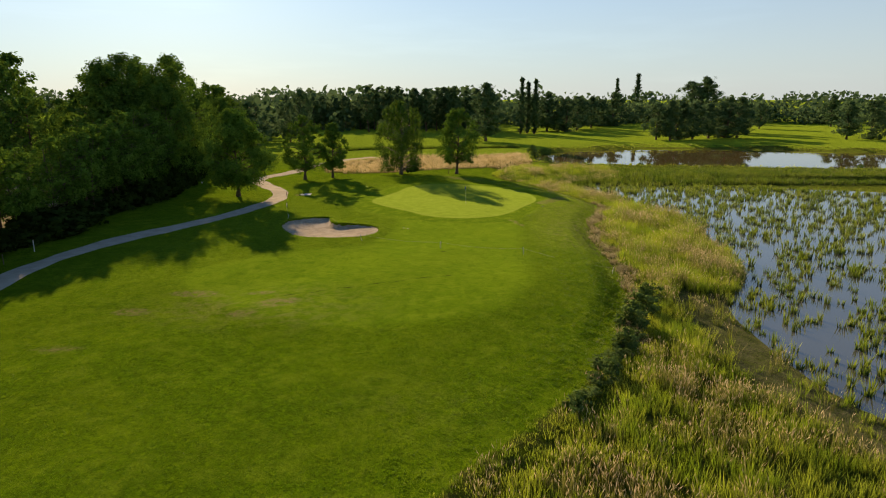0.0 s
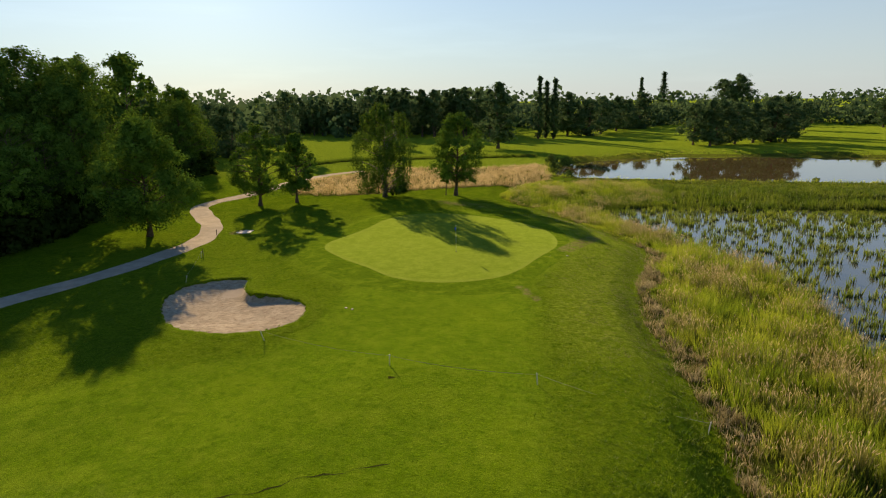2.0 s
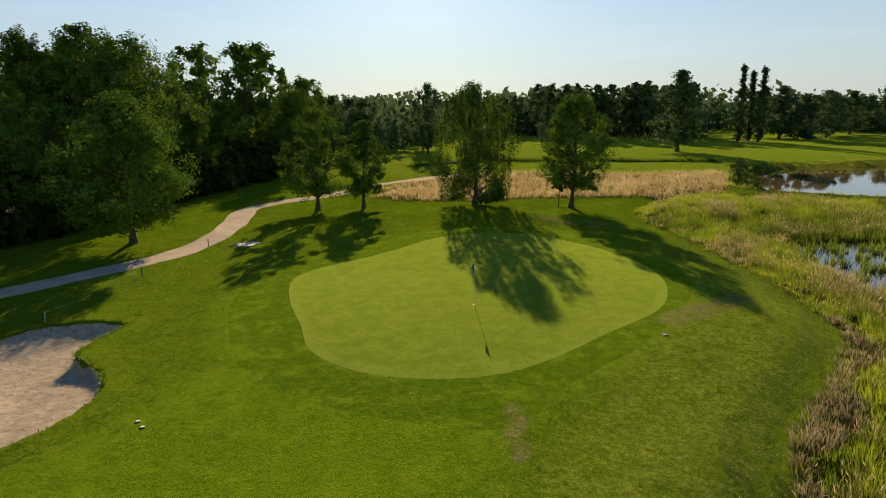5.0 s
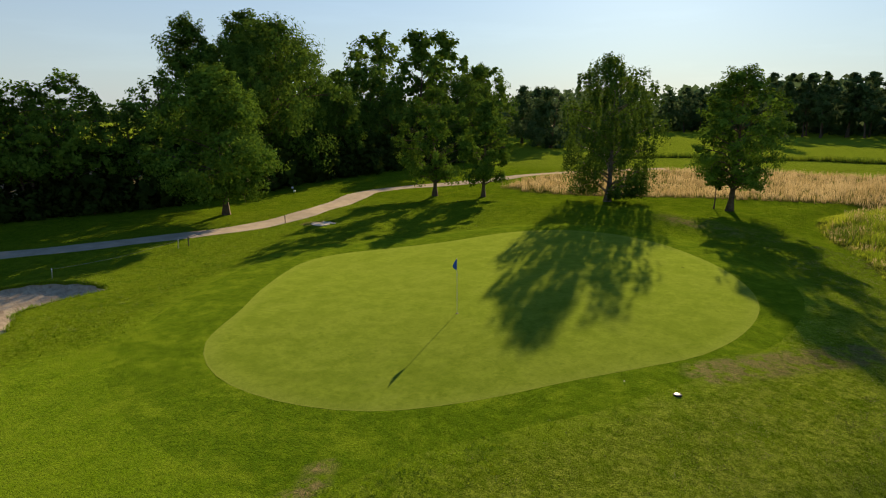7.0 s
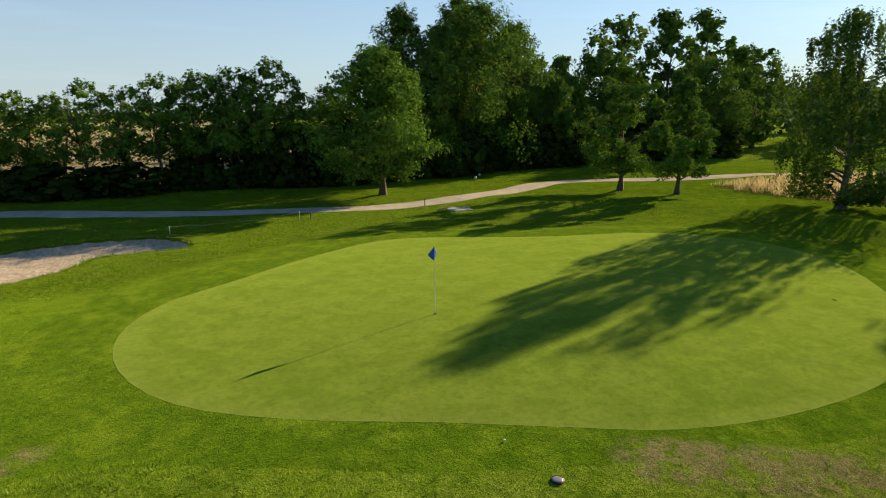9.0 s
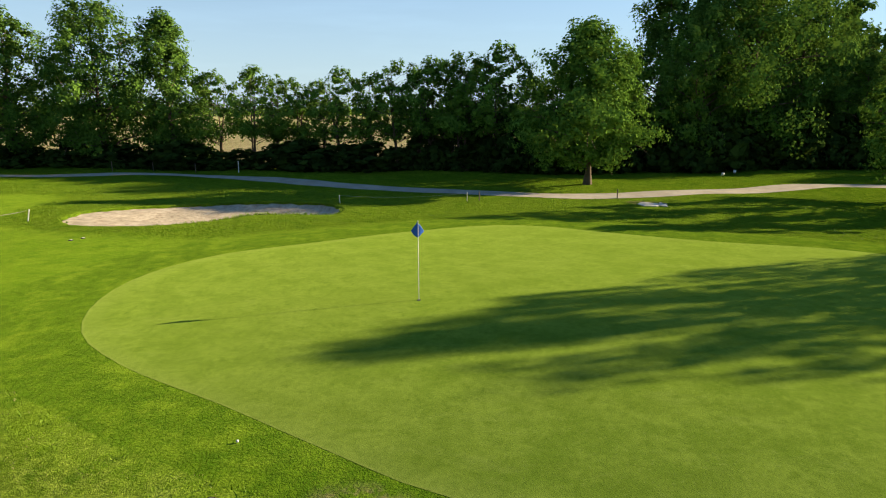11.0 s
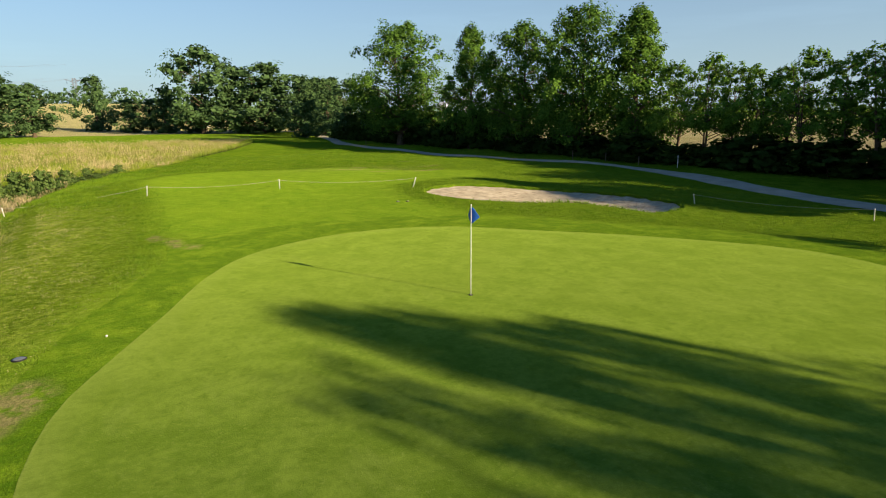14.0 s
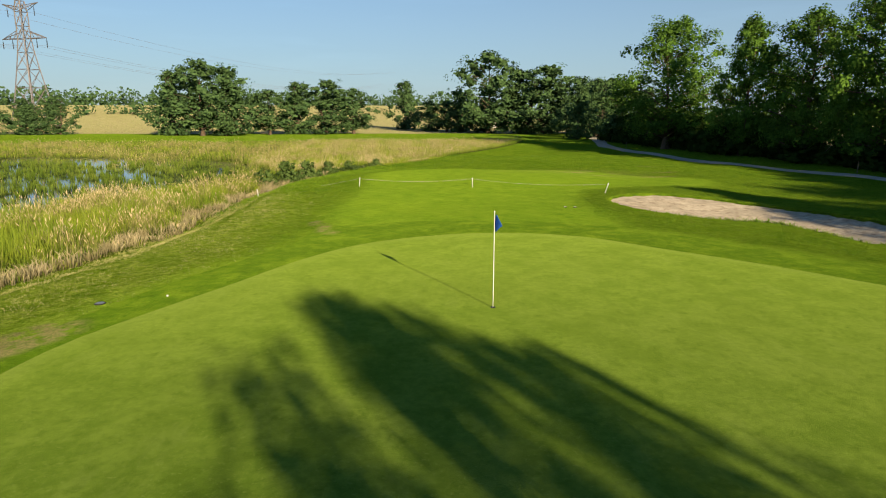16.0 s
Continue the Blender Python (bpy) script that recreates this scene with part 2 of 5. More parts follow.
def green_material():
    m, t, b = nodes_of("putting_turf")
    a = mix(t, span(t, noise_node(t, 1.0, 6.0, 0.7), 0.38, 0.62), (0.0600, 0.1120, 0.0108), (0.1030, 0.1610, 0.0210))
    a = mix(t, calc(t, "MULTIPLY", span(t, noise_node(t, 0.22, 4.0, 0.6), 0.42, 0.66), 0.5), a, (0.1097, 0.1566, 0.02603))
    a = mix(t, calc(t, "MULTIPLY", span(t, noise_node(t, 0.45, 5.0, 0.7, (1.0, 0.6, 1.0)), 0.48, 0.62), 0.5), a, (0.0560, 0.1020, 0.0095))
    a = mix(t, calc(t, "MULTIPLY", span(t, noise_node(t, 26, 4.0, 0.8), 0.58, 0.75), 0.4), a, (0.1605, 0.2042, 0.05945))
    a = mix(t, calc(t, "MULTIPLY", span(t, noise_node(t, 2.6, 5.0, 0.75), 0.50, 0.70), 0.75), a, (0.0439, 0.08872, 0.007379))
    a = mix(t, calc(t, "MULTIPLY", span(t, noise_node(t, 1.7, 5.0, 0.75, (1.0, 0.35, 1.0)), 0.52, 0.70), 0.45), a, (0.118, 0.1667, 0.03341))
    a = mix(t, calc(t, "MULTIPLY", span(t, attr(t, "rim"), 0.0, 0.4), 0.4), a, (0.1289, 0.1767, 0.03674))
    a = mix(t, calc(t, "MULTIPLY", span(t, attr(t, "rim"), 0.5, 0.9), 0.5), a, (0.1433, 0.1847, 0.04142))
    a = mix(t, calc(t, "MULTIPLY", span(t, noise_node(t, 6.5, 5.0, 0.7), 0.42, 0.62), 0.5), a, mix(t, 0.6, a, (0.03429, 0.07358, 0.007379)))
    a = mix(t, calc(t, "MULTIPLY", span(t, noise_node(t, 15, 4.0, 0.75), 0.55, 0.70), 0.5), a, (0.1386, 0.1912, 0.04142))
    a = mix(t, calc(t, "MULTIPLY", span(t, noise_node(t, 60, 2.0, 0.8), 0.64, 0.8), 0.3), a, (0.02882, 0.05698, 0.004037))
    t.links.new(a, b.inputs["Base Color"])
    b.inputs["Roughness"].default_value = 0.85
    fuzz(b, 0.26, 0.15)
    bump(t, b, noise_node(t, 40, 3.0, 0.7), 0.5, 0.012)
    return m


def sand_material():
    m, t, b = nodes_of("bunker_sand")
    a = mix(t, span(t, noise_node(t, 1.1, 6.0, 0.7), 0.3, 0.7), (0.300, 0.265, 0.200), (0.460, 0.405, 0.310))
    a = mix(t, calc(t, "MULTIPLY", span(t, noise_node(t, 3.5, 5.0, 0.8), 0.49, 0.66), 0.75), a, (0.1872, 0.1388, 0.09516))
    a = mix(t, calc(t, "MULTIPLY", span(t, noise_node(t, 2.2, 5.0, 0.7, (1.0, 4.5, 1.0)), 0.48, 0.62), 0.45), a, (0.205, 0.165, 0.118))
    # sun patch at the back of the bunker, painted as paler sand
    a = mix(t, calc(t, "MULTIPLY", span(t, attr(t, "sunlit"), 0.35, 0.6), 0.85), a, (0.43, 0.375, 0.295))
    t.links.new(a, b.inputs["Base Color"])
    b.inputs["Roughness"].default_value = 0.95
    b.inputs["Specular IOR Level"].default_value = 0.0
    b.inputs["Diffuse Roughness"].default_value = 0.3
    h = calc(t, "ADD", noise_node(t, 3.0, 6.0, 0.75), calc(t, "MULTIPLY", noise_node(t, 4.0, 2.0, 0.5, (1.0, 6.0, 1.0)), 0.35))
    bump(t, b, h, 0.4, 0.08)
    return m


def path_material():
    m, t, b = nodes_of("gravel_path_surface")
    a = mix(t, span(t, noise_node(t, 0.9, 6.0, 0.7), 0.3, 0.7), (0.295, 0.270, 0.215), (0.405, 0.370, 0.300))
    a = mix(t, calc(t, "MULTIPLY", span(t, noise_node(t, 18, 5.0, 0.8), 0.5, 0.7), 0.4), a, (0.156, 0.1287, 0.1014))
    t.links.new(a, b.inputs["Base Color"])
    b.inputs["Roughness"].default_value = 0.95
    b.inputs["Specular IOR Level"].default_value = 0.0
    bump(t, b, noise_node(t, 20, 5.0, 0.8), 0.5, 0.02)
    return m


def water_material(name, colour):
    m, t, b = nodes_of(name)
    a = mix(t, span(t, noise_node(t, 0.12, 4.0), 0.35, 0.65), colour, tuple(0.75 * c for c in colour))
    t.links.new(a, b.inputs["Base Color"])
    b.inputs["Roughness"].default_value = 0.03
    b.inputs["IOR"].default_value = 1.5
    b.inputs["Specular IOR Level"].default_value = 1.0
    bump(t, b, noise_node(t, 1.6, 3.0), 0.035, 0.02)
    return m


M_GROUND, M_GREEN, M_SAND, M_PATH = ground_material(), green_material(), sand_material(), path_material()
M_WATER = water_material("marsh_water", (0.045, 0.05, 0.045))
M_POND = water_material("pond_water", (0.085, 0.065, 0.030))
M_BARK = plain("bark", (0.12, 0.085, 0.055), 0.9, vary=0.3, scale=5, relief=0.8)
M_BIRCH = plain("birch_bark", (0.20, 0.17, 0.14), 0.8, vary=0.4, scale=3, relief=0.5)
M_LEAF = leaf_material("broad_leaves", (0.036, 0.088, 0.013), (0.108, 0.198, 0.028), (0.13, 0.25, 0.03), 0.15)
M_BIRCHLEAF = leaf_material("birch_leaves", (0.030, 0.072, 0.012), (0.076, 0.142, 0.024), (0.12, 0.22, 0.03), 0.16)
M_OAKLEAF = leaf_material("hedge_leaves", (0.030, 0.074, 0.013), (0.096, 0.180, 0.027), (0.12, 0.22, 0.03), 0.15)
# shade at the hedge's foot is painted in as near-black leaf colour
M_SHADELEAF = leaf_material("shaded_scrub_leaves", (0.016, 0.032, 0.008), (0.036, 0.064, 0.012), (0.08, 0.13, 0.015), 0.12)
M_BRAMBLE = leaf_material("bramble_leaves", (0.046, 0.082, 0.020), (0.110, 0.168, 0.048), (0.10, 0.17, 0.03), 0.18)
# distance haze is put into this colour: paler and bluer than near leaves
M_HAZYLEAF = leaf_material("hazy_far_leaves", (0.044, 0.088, 0.034), (0.092, 0.160, 0.056), (0.06, 0.10, 0.05), 0.28)
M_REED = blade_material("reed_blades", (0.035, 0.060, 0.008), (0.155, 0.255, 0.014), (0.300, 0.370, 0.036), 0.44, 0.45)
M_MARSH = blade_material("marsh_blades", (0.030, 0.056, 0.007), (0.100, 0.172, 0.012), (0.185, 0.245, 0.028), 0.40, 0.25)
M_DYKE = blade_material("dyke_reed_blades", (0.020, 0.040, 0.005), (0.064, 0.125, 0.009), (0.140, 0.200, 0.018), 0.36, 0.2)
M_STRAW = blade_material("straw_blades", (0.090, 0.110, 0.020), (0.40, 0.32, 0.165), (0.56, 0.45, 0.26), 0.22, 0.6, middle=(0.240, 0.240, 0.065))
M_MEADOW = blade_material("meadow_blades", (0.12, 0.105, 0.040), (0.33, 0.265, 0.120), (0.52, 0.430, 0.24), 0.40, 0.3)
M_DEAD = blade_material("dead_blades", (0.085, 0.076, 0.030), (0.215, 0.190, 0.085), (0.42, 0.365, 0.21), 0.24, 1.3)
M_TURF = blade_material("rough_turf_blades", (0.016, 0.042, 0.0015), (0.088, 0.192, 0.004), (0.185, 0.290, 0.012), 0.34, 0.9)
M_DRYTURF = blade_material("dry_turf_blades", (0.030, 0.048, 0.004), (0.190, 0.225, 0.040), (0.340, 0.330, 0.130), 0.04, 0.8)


# ---- plan ----
def closed(points, step=0.4):
    """A smooth closed outline through the given corners."""
    p = np.array(points, float)
    n, out = len(p), []
    for i in range(n):
        a, b, c, d = p[i - 1], p[i], p[(i + 1) % n], p[(i + 2) % n]
        k = max(2, int(np.linalg.norm(c - b) / step))
        for s in np.arange(k) / k:
            out.append(0.5 * (2 * b + (c - a) * s + (2 * a - 5 * b + 4 * c - d) * s**2 + (3 * b - a - 3 * c + d) * s**3))
    return np.array(out)


def opened(points, step=1.0):
    p = np.array(points, float)
    p = np.vstack([2 * p[0] - p[1], p, 2 * p[-1] - p[-2]])
    out = []
    for i in range(1, len(p) - 2):
        a, b, c, d = p[i - 1], p[i], p[i + 1], p[i + 2]
        k = max(2, int(np.linalg.norm(c - b) / step))
        for s in np.arange(k) / k:
            out.append(0.5 * (2 * b + (c - a) * s + (2 * a - 5 * b + 4 * c - d) * s**2 + (3 * b - a - 3 * c + d) * s**3))
    return np.array(out + [p[-2]])


def inside(x, y, poly):
    """Distance to an outline, positive inside it."""
    x, y = np.atleast_1d(np.asarray(x, float)), np.atleast_1d(np.asarray(y, float))
    best, odd = np.full(x.shape, 1e9), np.zeros(x.shape, bool)
    for (ax, ay), (bx, by) in zip(poly, np.roll(poly, -1, 0)):
        ex, ey = bx - ax, by - ay
        u = np.clip(((x - ax) * ex + (y - ay) * ey) / (ex * ex + ey * ey + 1e-12), 0, 1)
        best = np.minimum(best, (x - ax - u * ex) ** 2 + (y - ay - u * ey) ** 2)
        hit = ((ay > y) != (by > y)) & (x < ex * (y - ay) / (ey if abs(ey) > 1e-12 else 1e-12) + ax)
        odd ^= hit
    return np.where(odd, 1, -1) * np.sqrt(best)


def sampled(f, x0, x1, y0, y1, step):
    """A table of f over a stretch of the plan, read between its points."""
    xs, ys = np.arange(x0, x1 + step, step), np.arange(y0, y1 + step, step)
    gx, gy = np.meshgrid(xs, ys)
    tab = f(gx.ravel(), gy.ravel()).reshape(gx.shape)

    def read(x, y):
        u, v = np.clip((np.asarray(x) - x0) / step, 0, len(xs) - 1.001), np.clip((np.asarray(y) - y0) / step, 0, len(ys) - 1.001)
        i, j = u.astype(int), v.astype(int)
        u, v = u - i, v - j
        return (tab[j, i] * (1 - u) + tab[j, i + 1] * u) * (1 - v) + (tab[j + 1, i] * (1 - u) + tab[j + 1, i + 1] * u) * v
    return read


def ease(v, lo, hi):
    s = np.clip((v - lo) / (hi - lo), 0, 1)
    return s * s * (3 - 2 * s)


GREEN = closed([(-10.9, .5), (-11.2, 3), (-10.2, 6), (-9, 9.4), (-8, 13.4), (-6.2, 16), (-3.6, 17.3), (0, 17), (3.8, 14.5), (6.5, 11.4),
                (8.1, 8.3), (8.6, 5), (8.3, 2.1), (7.4, 0), (6.3, -2.2), (5, -5), (3.4, -7.2), (1.1, -8.5), (-1.5, -8.8), (-4.1, -7.8), (-6.3, -5.3), (-8.6, -2.8)], 0.7)
BUNKER = closed([(-15.6, -16.8), (-16.9, -15), (-18, -12.8), (-18.4, -10.7), (-18.2, -8.9), (-17, -7.7), (-15.4, -7.2), (-14.4, -7.3), (-13.9, -8.9),
                 (-13.1, -10.9), (-11.7, -11.4), (-10.2, -12.1), (-8.9, -13.2), (-8.1, -14.7), (-8, -16), (-8.2, -17.2), (-9, -18.2), (-9.9, -18.7),
                 (-11.2, -19), (-12.7, -18.7), (-14.2, -18)], 0.25)
PATHLINE = opened([(-44, -140), (-36.2, -109), (-31.4, -90), (-28.2, -75), (-27.9, -61), (-29.6, -48), (-31.6, -34), (-32.2, -25), (-31, -18), (-28.6, -12.5),
                   (-25.8, -6.3), (-24.6, -2), (-23.9, 2), (-23.8, 5.5), (-25, 10.5), (-27.7, 15.5), (-30.3, 19.7), (-32.4, 24), (-32.4, 28.5),
                   (-30.6, 33), (-28.8, 39), (-28, 48), (-25, 58), (-20, 64)])
BANK = opened([(-22, -114), (-19, -98), (-14, -83), (-9, -72), (-4.5, -61), (-.9, -54.2), (.6, -51.9), (2.6, -49.5), (4.6, -46.7), (6.4, -43.6), (8.1, -39.7), (10.2, -33.9), (11.1, -28.7),
               (11.5, -22), (11.8, -14), (12.6, -8), (14.2, -3), (15.9, 2.5), (15.5, 7), (13.1, 14), (9.5, 22.2), (5.6, 30.5), (4.4, 36), (6.5, 43)], 2.5)
WILD = np.vstack([BANK, [(12, 52), (40, 50), (76, 45), (88, 54), (130, 50), (150, 0), (120, -80), (60, -108), (0, -118)]])
WET = closed([(15.6, 27), (16.3, 18.5), (18.2, 13.6), (21.3, 5), (23.5, -2.5), (22.3, -13.7), (21.4, -22), (19.6, -27), (16.6, -32), (16, -38), (16.2, -44),
              (18, -49), (23, -58), (34, -68), (52, -72), (80, -66), (108, -40), (112, -5), (96, 10), (76, 17), (58, 21), (45, 25), (32, 28.5), (20, 30)], 3.0)
POND = closed([(15, 58), (15.3, 68), (18, 80), (24, 91), (34, 97), (46, 101), (62, 103), (85, 98), (106, 89), (102, 72), (90, 57), (76, 47.5), (51, 50.5), (31, 53), (20, 55)], 3.0)
MEADOW = closed([(-23.5, 33.3), (-15.4, 33.8), (-11, 35.8), (-4.7, 39), (3.2, 42.2), (8, 45), (13, 52), (13.5, 62), (13, 74), (3, 68), (-10, 67), (-20, 58), (-26, 47)], 3.0)
FAIRWAY = closed([(-8.5, -22), (-6.2, -16), (-6, -10), (-2, -10), (4.4, -10.8), (4.6, -16), (4.0, -24), (3.7, -32), (1, -37), (-6, -39), (-13, -36.5), (-19.5, -30), (-15.4, -24.6)], 2.0)
COLLAR = closed([(-13.4, .2), (-13.6, 3.2), (-12.4, 7), (-11, 11), (-9.6, 15), (-7.4, 18), (-4, 19.3), (.8, 19), (5, 16.3), (8, 13), (9.4, 9.4), (9.7, 5), (9.1, 1.6),
                 (8.4, -1.2), (7.5, -3.6), (6.5, -5.8), (5.6, -8), (4.8, -10.8), (1, -11.6), (-3, -11.2), (-6.2, -9.6), (-9, -6.8), (-11.6, -3.6)], 1.2)


def height(x, y):
    """The lie of the land."""
    x, y = np.atleast_1d(np.asarray(x, float)), np.atleast_1d(np.asarray(y, float))
    roll = 0.10 * np.sin(x * .21 + 1.3) * np.sin(y * .17 + .4) + 0.06 * np.sin(x * .5 - y * .37)
    z = -0.38 + roll * ease(np.hypot(x, y), 8, 25)
    z = z + 0.42 * ease(-np.hypot((x + 3) / 1.2, (y + 22) / 1.4), -16, -6)
    g = inside(x, y, GREEN)
    lift = ease(g, -7, 0.2)
    z = z * (1 - lift) + lift * (0.05 * np.sin(x * .33 + .6) * np.sin(y * .28) * ease(np.hypot(x, y), 1, 6))
    z = z + 0.75 * np.exp(-((x + 5.5) / 6.0) ** 2 - ((y - 25.3) / 2.7) ** 2)
    # falls towards the marsh
    w, p = inside(x, y, WILD), inside(x, y, POND)
    wet = inside(x, y, WET)
    z = z - (0.40 + 0.25 * ease(y, -42, -34) * ease(-y, 8, 16)) * ease(w, -2.4, -0.1) * ease(y, -60, -30)
    share = np.clip(w, 0, None) / (np.clip(w, 0, None) + np.clip(-wet, 0, None) + 1e-6)
    slope = np.where(y > 32, -0.55 - 0.7 * ease(wet, -12, 0), -0.78 - 0.50 * share**0.8)
    z = np.where(w > 0, z + (slope - z) * ease(w, 0, 1.5), z)
    z = np.where(wet > 0, -1.28 - 0.4 * ease(wet, 0, 4), z)
    z = np.where(p > -3.2, np.minimum(z, -0.42 - 0.08 * ease(p, -3.2, -1.2) - 0.95 * ease(p, -1.3, 0.5) - 0.8 * ease(p, 0.4, 5)), z)
    # the corn hill to the south, soft rises beyond
    z = z + 13.5 * ease(-y, 165, 520) * ease(x, -95, -30) + 3.0 * ease(y, 180, 420) + 8 * ease(np.hypot(x, y), 600, 1500)
    return z


LAND = sampled(height, -130, 135, -125, 115, 0.8)
FARLAND = sampled(height, -800, 800, -800, 800, 10)
IN_WILD, IN_WET, IN_POND, IN_MEADOW = (sampled(lambda x, y, p=p: inside(x, y, p), -130, 135, -125, 115, 1.2) for p in (WILD, WET, POND, MEADOW))


def ground_z(x, y):
    return float(LAND(x, y) if abs(x) < 125 and abs(y) < 112 else FARLAND(x, y))


def sheet(name, verts, faces, material, smooth=True):
    me = bpy.data.meshes.new(name)
    me.from_pydata([tuple(v) for v in verts], [], [tuple(f) for f in faces])
    me.materials.append(material)
    if smooth:
        me.polygons.foreach_set("use_smooth", np.ones(len(me.polygons), bool))
    me.update()
    return new(name, me)


def far_steps(start, end, first, grow=1.18):
    out, s = [], first
    v = start
    while v < end:
        v += s
        s *= grow
        out.append(min(v, end))
    return out


def worn_line(x, y, a, b, half):
    """A bare streak from a to b, fading to its sides."""
    ex, ey = b[0] - a[0], b[1] - a[1]
    u = np.clip(((x - a[0]) * ex + (y - a[1]) * ey) / (ex * ex + ey * ey), 0, 1)
    return np.exp(-((x - a[0] - u * ex) ** 2 + (y - a[1] - u * ey) ** 2) / half**2)


def build_ground():
    xs = [-v for v in reversed(far_steps(46, 3000, 1.0))] + list(np.arange(-46, 32.01, 0.5)) + far_steps(32, 3000, 0.8)
    ys = [-v for v in reversed(far_steps(82, 3000, 0.8))] + list(np.arange(-82, 60.01, 0.5)) + far_steps(60, 3000, 0.8)
    gx, gy = np.meshgrid(xs, ys)
    nx, ny = len(xs), len(ys)
    x, y = gx.ravel(), gy.ravel()
    z = height(x, y)
    sand = inside(x, y, BUNKER)
    gone = (sand > -0.05).reshape(ny, nx)
    i = np.arange(nx * ny).reshape(ny, nx)
    cut = gone[:-1, :-1] | gone[1:, :-1] | gone[:-1, 1:] | gone[1:, 1:]
    quads = np.stack([i[:-1, :-1], i[:-1, 1:], i[1:, 1:], i[1:, :-1]], -1)[~cut]
    ob = sheet("ground", np.stack([x, y, z], -1).tolist(), quads.tolist(), M_GROUND)
    wild, wet, pond = inside(x, y, WILD), inside(x, y, WET), inside(x, y, POND)
    meadow = inside(x, y, MEADOW)
    hedge = -39.5 - x + 0 * y                              # west of the hedge lies stubble
    corn = np.where((hedge > 3) & (y < 26) & (x > -700), 1.0, 0.0)
    corn = np.maximum(corn, np.where((y < -158 - 0.05 * x) & (y > -560) & (x > -95), 1.0, 0.0))
    fields = {
        "fair": np.clip(inside(x, y, FAIRWAY), -3, 3), "collar": np.clip(inside(x, y, COLLAR), -3, 3),
        "wild": np.clip(np.maximum(np.maximum(wild, pond + 3.0), meadow), -3, 3),
        "mud": ease(wet, -4.5, -1.0) * ease(-y, 24, 34) + ease(wet, -0.8, 0.2),
        "corn": corn,
        "pale": 0.70 * ease(y, -42, -26) * ease(-y, -30, -12) * ease(x, -34, -22) + 1.9 * ease(y, 48, 62) + 1.6 * ease(wild, -7, -4.5) * ease(-wild, 0.2, 1.4) * ease(y, -26, -16) * ease(-y, -16, -8),
        "dry": 0.8 * np.exp(-((wild + 2.6) / 1.7) ** 2) * ease(y, -24, -14) * ease(-y, -16, -6) + np.exp(-((x - 9.8) / 2.0) ** 2 - ((y + 5) / 8.0) ** 2) * 0.6 + np.exp(-((x + 12) / 9) ** 2 - ((y + 36) / 5) ** 2) * 0.75
               + np.exp(-((x + 2) / 6) ** 2 - ((y + 48) / 5) ** 2) * 0.35 + np.exp(-((x - 1) / 5) ** 2 - ((y - 25) / 2.6) ** 2) * 0.8,
        "worn_and_sunlit": worn_line(x, y, (8.9, .9), (12, 6.3), .75) * 1.25 + worn_line(x, y, (4.6, -9.3), (5.5, -12.2), .32) * 1.1
                + 1.5 * np.exp(-((x + 11.4) / 1.2) ** 2 - ((y + 35.6) / .8) ** 2) + 1.5 * np.exp(-((x + 17.5) / 1.6) ** 2 - ((y + 33.6) / .6) ** 2) + 1.5 * np.exp(-((x + 19.7) / 1.1) ** 2 - ((y + 37.3) / .6) ** 2)
                + 1.2 * np.exp(-((x + 13.2) / 1.2) ** 2 - ((y + 33.6) / .4) ** 2) + 1.1 * np.exp(-((x + 13.1) / 1.0) ** 2 - ((y + 37.6) / .8) ** 2)
                # the spot at (-21.8, 9.2) paints in a patch of sun, the rest are bare turf
                + 1.4 * np.exp(-((x + 21.8) / .75) ** 2 - ((y - 9.2) / 1.1) ** 2) + 0.8 * np.exp(-((x + 1.5) / 2.5) ** 2 - ((y - 24.5) / 1.0) ** 2) + .7 * np.exp(-((x + 20.5) / 2) ** 2 - ((y + 43) / .8) ** 2),
    }
    for key, v in fields.items():
        a = ob.data.attributes.new(key, "FLOAT", "POINT")
        a.data.foreach_set("value", np.asarray(v, np.float32))
    return tagged(ob, "mown grass course with rough, dry patches and muddy marsh banks", "ground", kind="structure")


def disc_sheet(name, outline, material, rise, rings=16, depth=None):
    """A filled outline that follows the land, ring by ring from the rim to the middle."""
    c = outline.mean(0)
    n, verts, faces = len(outline), [], []
    for r, s in enumerate((1, .992, *(1 - k / rings for k in range(1, rings)))):
        p = c + (outline - c) * s
        zz = height(p[:, 0], p[:, 1]) + rise
        if depth is not None:
            zz = zz + depth(p[:, 0], p[:, 1])
        verts += np.column_stack([p, zz]).tolist()
        if r:
            a, b = (r - 1) * n, r * n
            faces += [(a + k, a + (k + 1) % n, b + (k + 1) % n, b + k) for k in range(n)]
    zc = float(height(c[0], c[1])[0]) + rise + (float(depth(c[0], c[1])[0]) if depth is not None else 0)
    verts.append((c[0], c[1], zc))
    a = rings * n
    faces += [(a + k, a + (k + 1) % n, len(verts) - 1) for k in range(n)]
    return sheet(name, verts, faces, material)


build_ground()
putting = disc_sheet("putting_green", GREEN, M_GREEN, 0.003)
rim = putting.data.attributes.new("rim", "FLOAT", "POINT")
rim.data.foreach_set("value", np.select([np.arange(len(putting.data.vertices)) < len(GREEN), np.arange(len(putting.data.vertices)) < 2 * len(GREEN)], [1.0, 0.4], 0.0).astype(np.float32))
tagged(putting, "closely mown light green putting surface", "green", kind="structure")


